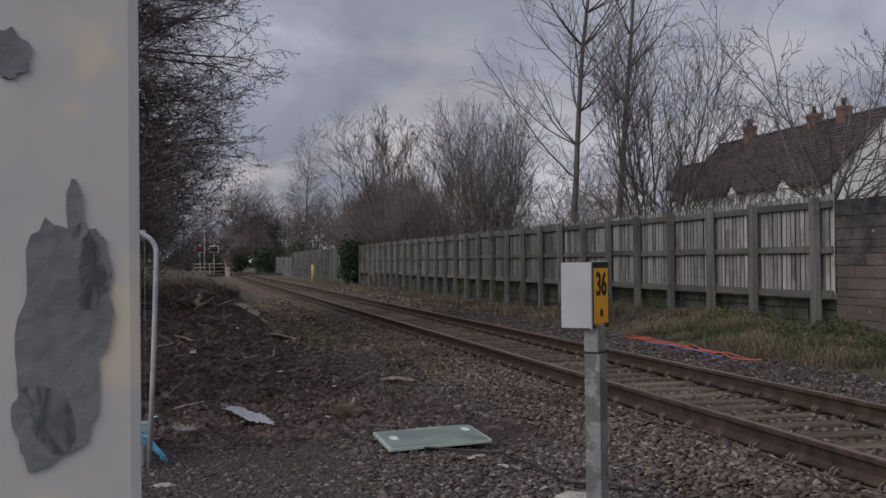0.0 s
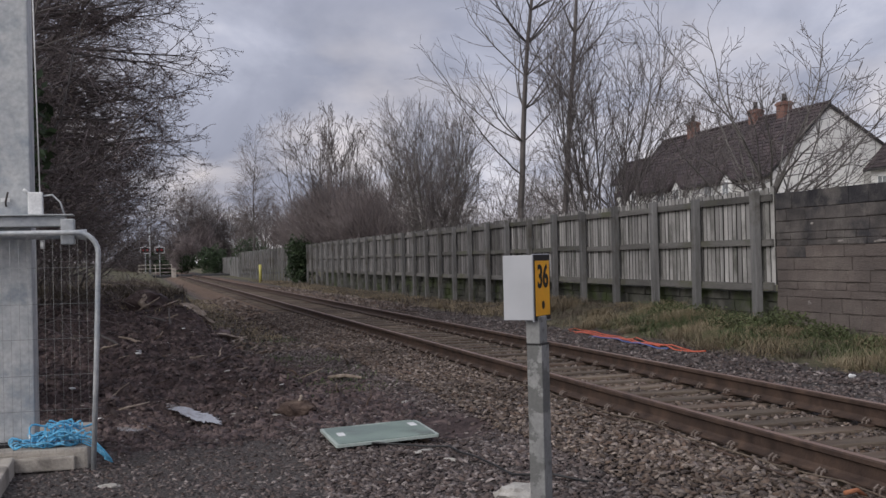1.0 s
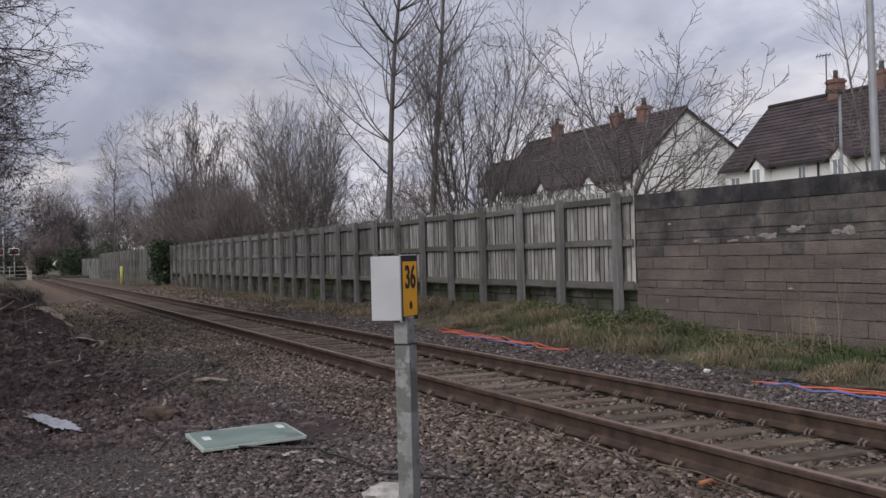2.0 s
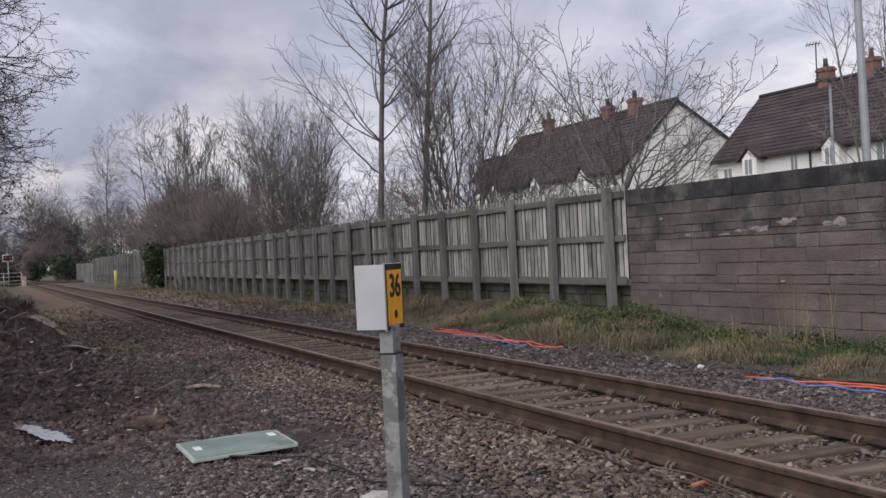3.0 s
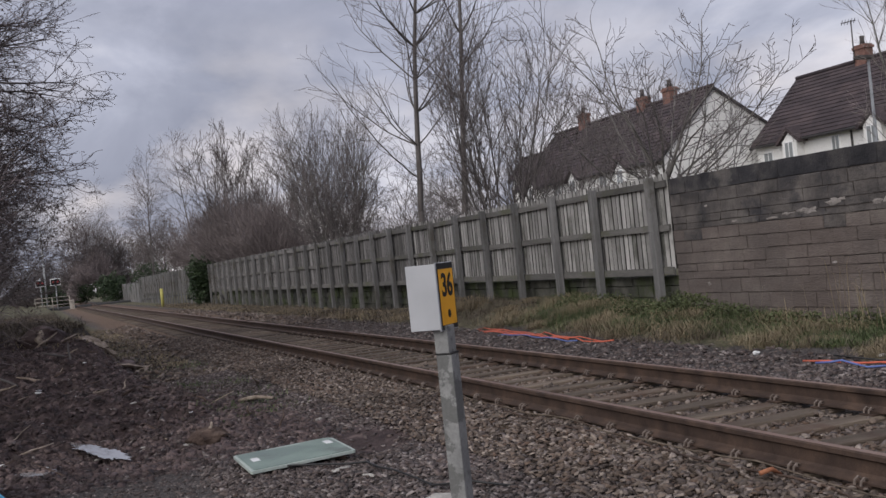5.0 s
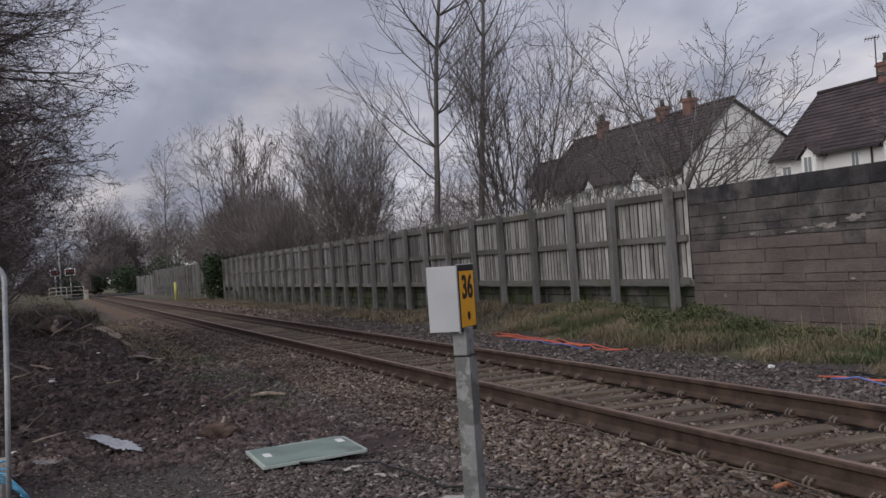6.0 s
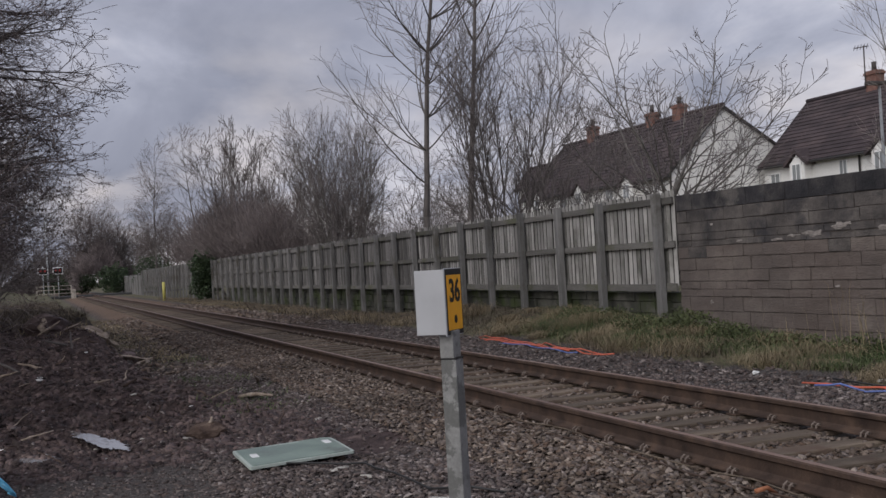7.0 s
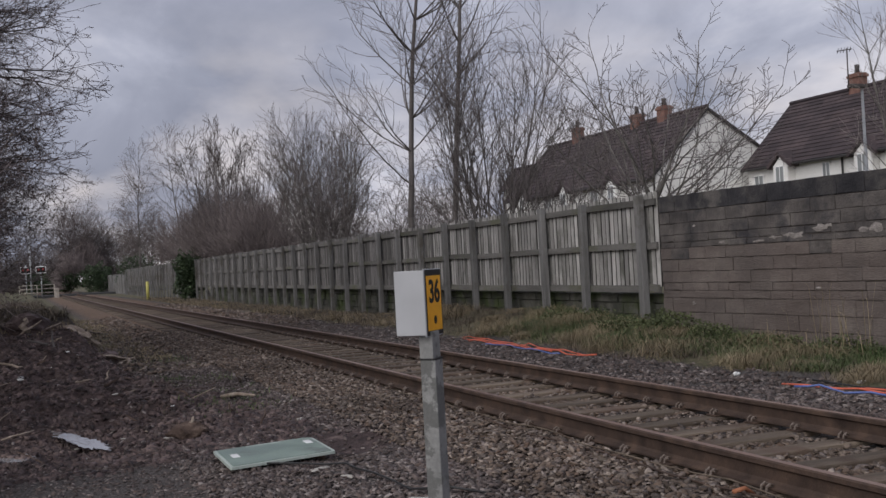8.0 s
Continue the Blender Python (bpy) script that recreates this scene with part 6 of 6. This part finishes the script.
for a, b, r in (((-3.32, 21.9), (-2.86, 22.2), 0.10), ((-3.2, 22.4), (-2.7, 22.2), 0.07), ((-3.4, 21.6), (-2.95, 21.5), 0.08), ((-3.25, 22.0), (-2.9, 21.8), 0.12), ((-3.1, 21.7), (-2.75, 22.0), 0.06),
                ((-2.75, 21.2), (-2.3, 21.4), 0.06), ((-2.6, 21.7), (-2.15, 21.5), 0.045), ((-2.5, 21.2), (-2.2, 21.0), 0.05)):
    splinter(on_ground(*a, 0.08), on_ground(*b, rng.uniform(0.08, 0.22)), r, "pale splintered slab of wood on the spoil heap")
for k in range(7):
    x, y = rng.uniform(-5.0, -3.6), rng.uniform(17, 22.5)
    stick("branch", on_ground(x, y, 0.02), on_ground(x + rng.uniform(-0.5, 0.5), y + rng.uniform(-0.4, 0.4), rng.uniform(0.05, 0.35)), 0.02, M_WOODLOG if k % 2 else M_BARK, "broken branch sticking out of the spoil heap", "branch")
lump("root_stump", -2.62, 21.6, (0.22, 0.2, 0.16), M_MUD, "dark root mass beside the broken branches", "stump", 11)
lump("root_stump", -4.0, 22.0, (0.32, 0.25, 0.22), M_MUD, "dark root mass on top of the spoil heap", "stump", 9)
stick("post_stub", on_ground(-4.05, 21.8, 0.0), on_ground(-4.03, 21.8, 0.35), 0.06, M_WOODLOG, "short splintered wooden stub", "post")
# torn roots and thin sticks strewn over the spoil
for k in range(64):
    x, y = rng.uniform(-5.2, -1.9), rng.uniform(10.8, 21.5)
    if x > -1.6 - 0.12 * (y - 11) or math.hypot((x + 3.62) / 0.5, (y - 12.7) / 1.2) < 1:
        continue
    a, ln = rng.uniform(0, 6.28), rng.uniform(0.12, 0.42)
    stick("stick", on_ground(x, y, 0.015), on_ground(x + ln * math.cos(a), y + ln * math.sin(a), rng.uniform(0.02, 0.16)), rng.uniform(0.006, 0.016), M_WOODLOG if k % 3 == 0 else M_ROOT, "thin torn root lying on the mud" if k % 3 else "thin pale stick lying on the mud", "stick")
for k in range(46):
    x, y = rng.uniform(-5.0, -2.2), rng.uniform(10.6, 19.5)
    s = rng.uniform(0.018, 0.04)
    lump("litter", x, y, (s * 1.5, s, s * 0.4), M_WHITE if k % 3 else M_SPALL, "scrap of pale litter trodden into the mud", "litter", k, rot=rng.uniform(0, 180))
for k, (x, y, s) in enumerate(((-4.35, 8.6, 0.05), (-2.0, 8.6, 0.06), (-1.5, 11.3, 0.05), (-1.9, 8.2, 0.04))):
    lump("litter", x, y, (s * 1.6, s * 0.8, s * 0.3), M_SPALL, "pale scrap lying on the gravel", "litter", k + 50, rot=40 * k)
lump("crushed_can", 3.27, 10.55, (0.045, 0.03, 0.024), M_WHITE, "crushed white drinks can at the grass edge", "can", 61, sink=0.1)
lump("litter", 3.7, 9.1, (0.05, 0.035, 0.02), M_WHITE, "scrap of white litter in the grass", "litter", 62, sink=0.1)

# cables and conduits
def lay(name, pts, r, mat, label, category, lift=0.0):
    out = []
    for (x0, y0), (x1, y1) in zip(pts[:-1], pts[1:]):
        n = max(2, int(math.hypot(x1 - x0, y1 - y0) / 0.25))
        for i in range(n):
            t = i / n
            x, y = x0 + (x1 - x0) * t, y0 + (y1 - y0) * t
            out.append((x + rng.gauss(0, 0.008), y, gz(x, y) + r + lift + abs(rng.gauss(0, 0.008))))
    out.append((*pts[-1], gz(*pts[-1]) + r))
    return tagged(bar(name, out, r, mat, None, "", 8), label, category, "conduits along the verge" if name == "conduit" else "")


lay("black_cable", [(-2.5, 9.15), (-2.1, 8.75), (-1.83, 8.5), (-1.75, 8.0), (-1.68, 7.4), (-1.3, 6.9)], 0.008, M_BLACKPIPE, "black cable lying across the gravel", "cable", 0.03)
for dx, dy0, dy1, m, lb in ((0.0, 0, 0, M_ORANGE, "orange"), (0.10, 0.3, 0.2, M_ORANGE, "orange"), (-0.07, -0.4, 1.2, M_ORANGE, "orange"), (-0.14, -1.2, 0.8, M_BLUEPIPE, "blue")):
    lay("conduit", [(3.28 + dx, 13.75 + dy1), (3.22 + dx, 15.4), (3.42 + dx, 17.2), (3.35 + dx, 18.8 + dy0)], 0.010, m, lb + " plastic conduit lying along the ballast edge", "conduit", 0.02)
for dx, y1, m, lb in ((0.0, 9.5, M_ORANGE, "orange"), (0.12, 9.0, M_ORANGE, "orange"), (-0.16, 9.1, M_BLUEPIPE, "blue"), (0.30, 9.4, M_BLACKPIPE, "black")):
    lay("conduit", [(3.05 + dx, y1), (3.2 + dx, 8.9), (3.26 + dx, 8.0), (3.4 + dx, 6.0)], 0.010, m, lb + " plastic conduit lying along the ballast edge", "conduit", 0.02)
lay("rusty_rod", [(-0.36, 5.60), (-0.15, 5.68)], 0.014, M_RUSTROD, "short rust-orange rod in the ballast", "rod", 0.06)
lay("wire", [(-0.22, 9.6), (-0.3, 8.6), (-0.22, 7.6), (-0.28, 6.4), (-0.20, 5.2), (-0.5, 4.4)], 0.008, M_RAIL, "thin rusty wire along the rail foot", "wire", 0.03)

# ---- crossing and far end ----
road = part("road", box(bmesh.new(), (-60, 124.5, -0.30), (60, 131.5, -0.012)), M_TARMAC)
tagged(road, "asphalt road over the level crossing", "road", kind="structure")


def crossing_signal(x, y):
    s = empty("crossing_signal", (x, y, 0))
    tagged(s, "level crossing signal with twin red lamps on a black board", "signal", "crossing signals")
    bar("mast", [(x, y, -0.1), (x, y, 3.3)], 0.06, M_GALV, s)
    part("board_edge", box(bmesh.new(), (x - 0.52, y - 0.05, 2.40), (x + 0.52, y - 0.02, 3.12), 0.02), M_WHITE, s, "pale board edge")
    part("backboard", box(bmesh.new(), (x - 0.45, y - 0.07, 2.47), (x + 0.45, y - 0.045, 3.05), 0.02), M_BLACK, s)
    for dx in (-0.22, 0.22):
        bar("lamp", [(x + dx, y - 0.07, 2.78), (x + dx, y - 0.15, 2.78)], 0.12, M_RED, s, "dark red lamp", 12)


crossing_signal(-3.5, 124.0)
crossing_signal(-2.0, 123.5)
lp = empty("lamp_post", (-3.0, 126, 0))
tagged(lp, "tall grey lamp post at the crossing", "lamp post")
bar("pole", [(-3.0, 126, -0.2), (-3.0, 126, 8.5)], 0.09, M_GALV, lp)
bar("arm", [(-3.0, 126, 8.4), (-2.4, 126, 8.7), (-1.8, 126, 8.7)], 0.05, M_GALV, lp)
gate = empty("crossing_gate", (-2.0, 122, 0))
tagged(gate, "low white crossing gate across the far track", "gate")
for z in (0.35, 0.75, 1.15):
    bar("gate_rail", [(-4.2, 122, z), (-0.8, 122, z)], 0.04, M_SLAB, gate)
for x in (-4.2, -2.5, -0.8):
    bar("gate_post", [(x, 122, -0.2), (x, 122, 1.2)], 0.05, M_SLAB, gate)
cab = part("trackside_cabinet", box(bmesh.new(), (-0.9, 118.5, -0.3), (-0.45, 119.2, 0.75), 0.03), M_SLAB)
tagged(cab, "pale trackside equipment cabinet near the crossing", "cabinet")
yp = empty("yellow_marker", (3.75, 75.2, 0))
tagged(yp, "short yellow marker post in the verge", "marker post")
bar("marker_post", [(3.75, 75.2, -0.2), (3.75, 75.2, 1.05)], 0.10, M_YPOST, yp)
far = empty("concrete_panel_fence", (5.6, 125, 0))
tagged(far, "grey concrete panel fence at the far end", "fence")
for k in range(12):
    y = 113 + 3 * k
    part("panel", box(bmesh.new(), (5.55, y + 0.06, -0.4), (5.65, y + 2.94, 1.75), 0.02), M_POST, far)
    part("post", box(bmesh.new(), (5.48, y - 0.07, -0.4), (5.7, y + 0.07, 1.85), 0.02), M_POST, far)


# ---- plants ----
def ivy(x, y, r, h, n, label, seed, name="ivy_bush", leaf=0.075, mat=M_IVY):
    t = empty(name, (x, y, gz(x, y)))
    tagged(t, label, "bush")
    w = Wood(seed)
    for k in range(9):
        a = k * 0.7
        w.grow(Vector((x, y, gz(x, y))), Vector((math.cos(a) * 0.35, math.sin(a) * 0.35, 1)).normalized(), h * 0.85, 0.03, 0, [dict(len=h, rad=0.03, wob=0.08), dict(n=8, len=r, rad=0.012, angle=60)])
    w.mesh("stem", t, lambda s: True, 4, M_BARK, "")
    rg = np.random.default_rng(seed)
    u = rg.normal(size=(n, 3)); u /= np.linalg.norm(u, axis=1)[:, None]
    lumps = 1 + 0.25 * np.sin(u[:, 0] * 7 + seed) * np.cos(u[:, 2] * 6)
    rad = rg.random(n) ** 0.35 * lumps
    c = np.stack([x + u[:, 0] * r * rad, y + u[:, 1] * r * rad, gz(x, y) + h / 2 + u[:, 2] * h / 2 * rad], -1)
    c = c[c[:, 2] > gz(x, y)]
    leaves("leaves", c, leaf, mat, t, "", seed)


ivy(5.2, 66.5, 0.85, 3.1, 5000, "dark green ivy mass growing over the fence", 5)
ivy(7.4, 121, 2.2, 4.4, 4000, "dark evergreen bush at the far fence", 6, "evergreen_bush")
ivy(4.3, 136, 1.9, 3.6, 3500, "dark evergreen bush beside the far fence", 12, "evergreen_bush", 0.12)
ivy(0.2, 152, 3.6, 3.4, 6000, "dark bush beneath the distant trees", 10, "evergreen_bush", 0.16)
ivy(4.3, 150, 3.2, 6.0, 5000, "dark evergreen bush at the far fence", 7, "evergreen_bush")
for bx, by, br, bh, bn, bs in ((5.0, 13.5, 0.35, 0.3, 900, 41), (4.75, 15.6, 0.4, 0.28, 900, 42), (5.1, 11.0, 0.45, 0.3, 1000, 43), (5.2, 9.6, 0.4, 0.28, 800, 44), (4.9, 17.9, 0.4, 0.3, 700, 45)):
    ivy(bx, by, br, bh, bn, "low bramble clump on the grassy verge", bs, "bramble_clump", 0.022, M_BRAMBLE)
ivy(5.05, 14.7, 0.5, 0.40, 1500, "low bramble clump at the end of the wall", 15, "bramble_clump", 0.024, M_BRAMBLE)
ivy(5.2, 12.4, 0.45, 0.22, 600, "low bramble clump at the foot of the wall", 16, "bramble_clump", 0.024, M_BRAMBLE)
ivy(5.15, 17.1, 0.35, 0.3, 400, "low bramble clump at the fence foot", 17, "bramble_clump", 0.024, M_BRAMBLE)
ivy(-6.3, 13.5, 1.1, 6.5, 9000, "dark ivy climbing a stem behind the column", 8)


def grass(name, n, size, lean, mat, label, seed, place, width=0.006):
    rg = np.random.default_rng(seed)
    x, y, k = place(rg, n)
    n = len(x)
    z = ground_z(x, y) - 0.01
    h = size * (0.4 + 0.9 * rg.random(n)) * k
    a = rg.random(n) * 6.28
    dx, dy = np.cos(a), np.sin(a)
    ln = lean * (0.3 + rg.random(n)) * h
    wx, wy = -dy * width, dx * width
    p = np.stack([x, y, z], -1)
    side = np.stack([wx, wy, np.zeros(n)], -1)
    m = p + np.stack([dx * ln * 0.5, dy * ln * 0.5, h * 0.75], -1)
    t = p + np.stack([dx * ln * 1.25, dy * ln * 1.25, h * (1 - 0.38 * lean)], -1)
    V = np.stack([p - side, p + side, m + side * 0.8, m - side * 0.8, t], 1).reshape(-1, 3)
    o = (np.arange(n) * 5)[:, None]
    F = np.concatenate([np.array([[0, 1, 2]]) + o, np.array([[0, 2, 3]]) + o, np.array([[3, 2, 4]]) + o])
    ob = tri_soup(name, V, F, mat)
    return tagged(ob, label, "grass", kind="stuff")


def tufts(x0, x1, y0, y1, count, r, dens=None):
    def place(rg, n):
        cx, cy = x0 + (x1 - x0) * rg.random(count), y0 + (y1 - y0) * rg.random(count) ** 1.4
        i = rg.integers(0, count, n)
        s = rg.random(count)
        x, y = cx[i] + rg.normal(size=n) * r * (0.6 + s[i]), cy[i] + rg.normal(size=n) * r * (0.6 + s[i])
        k = 0.6 + 0.8 * s[i]
        ok = (x > x0 - 0.4) & (x < x1 + 0.1)
        return x[ok], y[ok], k[ok]
    return place


grass("grass", 42000, 0.15, 1.6, M_GRASS, "rough green grass on the verge below the wall", 1, tufts(4.1, 5.45, 10.0, 19.5, 46, 0.20), 0.0026)
grass("dry_grass", 36000, 0.19, 1.9, M_STRAW, "tussocks of drooping straw-coloured grass on the verge", 2, tufts(3.7, 5.4, 7.0, 30, 62, 0.15), 0.0022)
grass("dead_growth", 16000, 0.13, 1.7, M_DEAD, "brown dead growth matted over the verge", 7, tufts(3.6, 5.4, 7.0, 34, 90, 0.2), 0.003)
grass("dry_grass", 14000, 0.15, 1.7, M_STRAW, "dry grass along the fence foot", 3, tufts(3.7, 5.4, 24, 80, 240, 0.25), 0.005)
grass("dead_growth", 12000, 0.19, 1.6, M_DEAD, "dead stems along the fence foot", 8, tufts(3.9, 5.4, 24, 80, 180, 0.28), 0.006)
grass("dry_grass", 9000, 0.10, 1.4, M_STRAW, "thin dry grass on the bank beside the track", 4, tufts(-4.6, -1.5, 21.5, 48, 260, 0.22), 0.005)
grass("dead_bracken", 30000, 0.22, 1.5, M_DEAD, "brown dead bracken and grass on the bank", 14, tufts(-8.5, -3.3, 23.0, 60, 380, 0.3), 0.005)
grass("grass", 1600, 0.07, 1.0, M_GRASS, "thin green weeds in the ballast edge", 5, tufts(-2.2, -1.3, 12.8, 24, 26, 0.16), 0.004)
grass("dead_stems", 110, 0.70, 0.35, M_STRAW, "tall dead weed stems at the wall foot", 6, tufts(4.6, 5.4, 7.5, 12, 12, 0.16), 0.003)

# thin lead along the near rail
rng = random.Random(77)
lead = [(-0.17 - 0.04 * math.sin(0.9 * k) + rng.uniform(-0.015, 0.015), 4.2 + 0.35 * k, -0.15 + 0.012 * math.sin(1.7 * k)) for k in range(24)]
tagged(bar("track_cable", lead, 0.006, M_SLEEPER, None, "", 6), "thin brown cable lying along the rail foot", "cable")
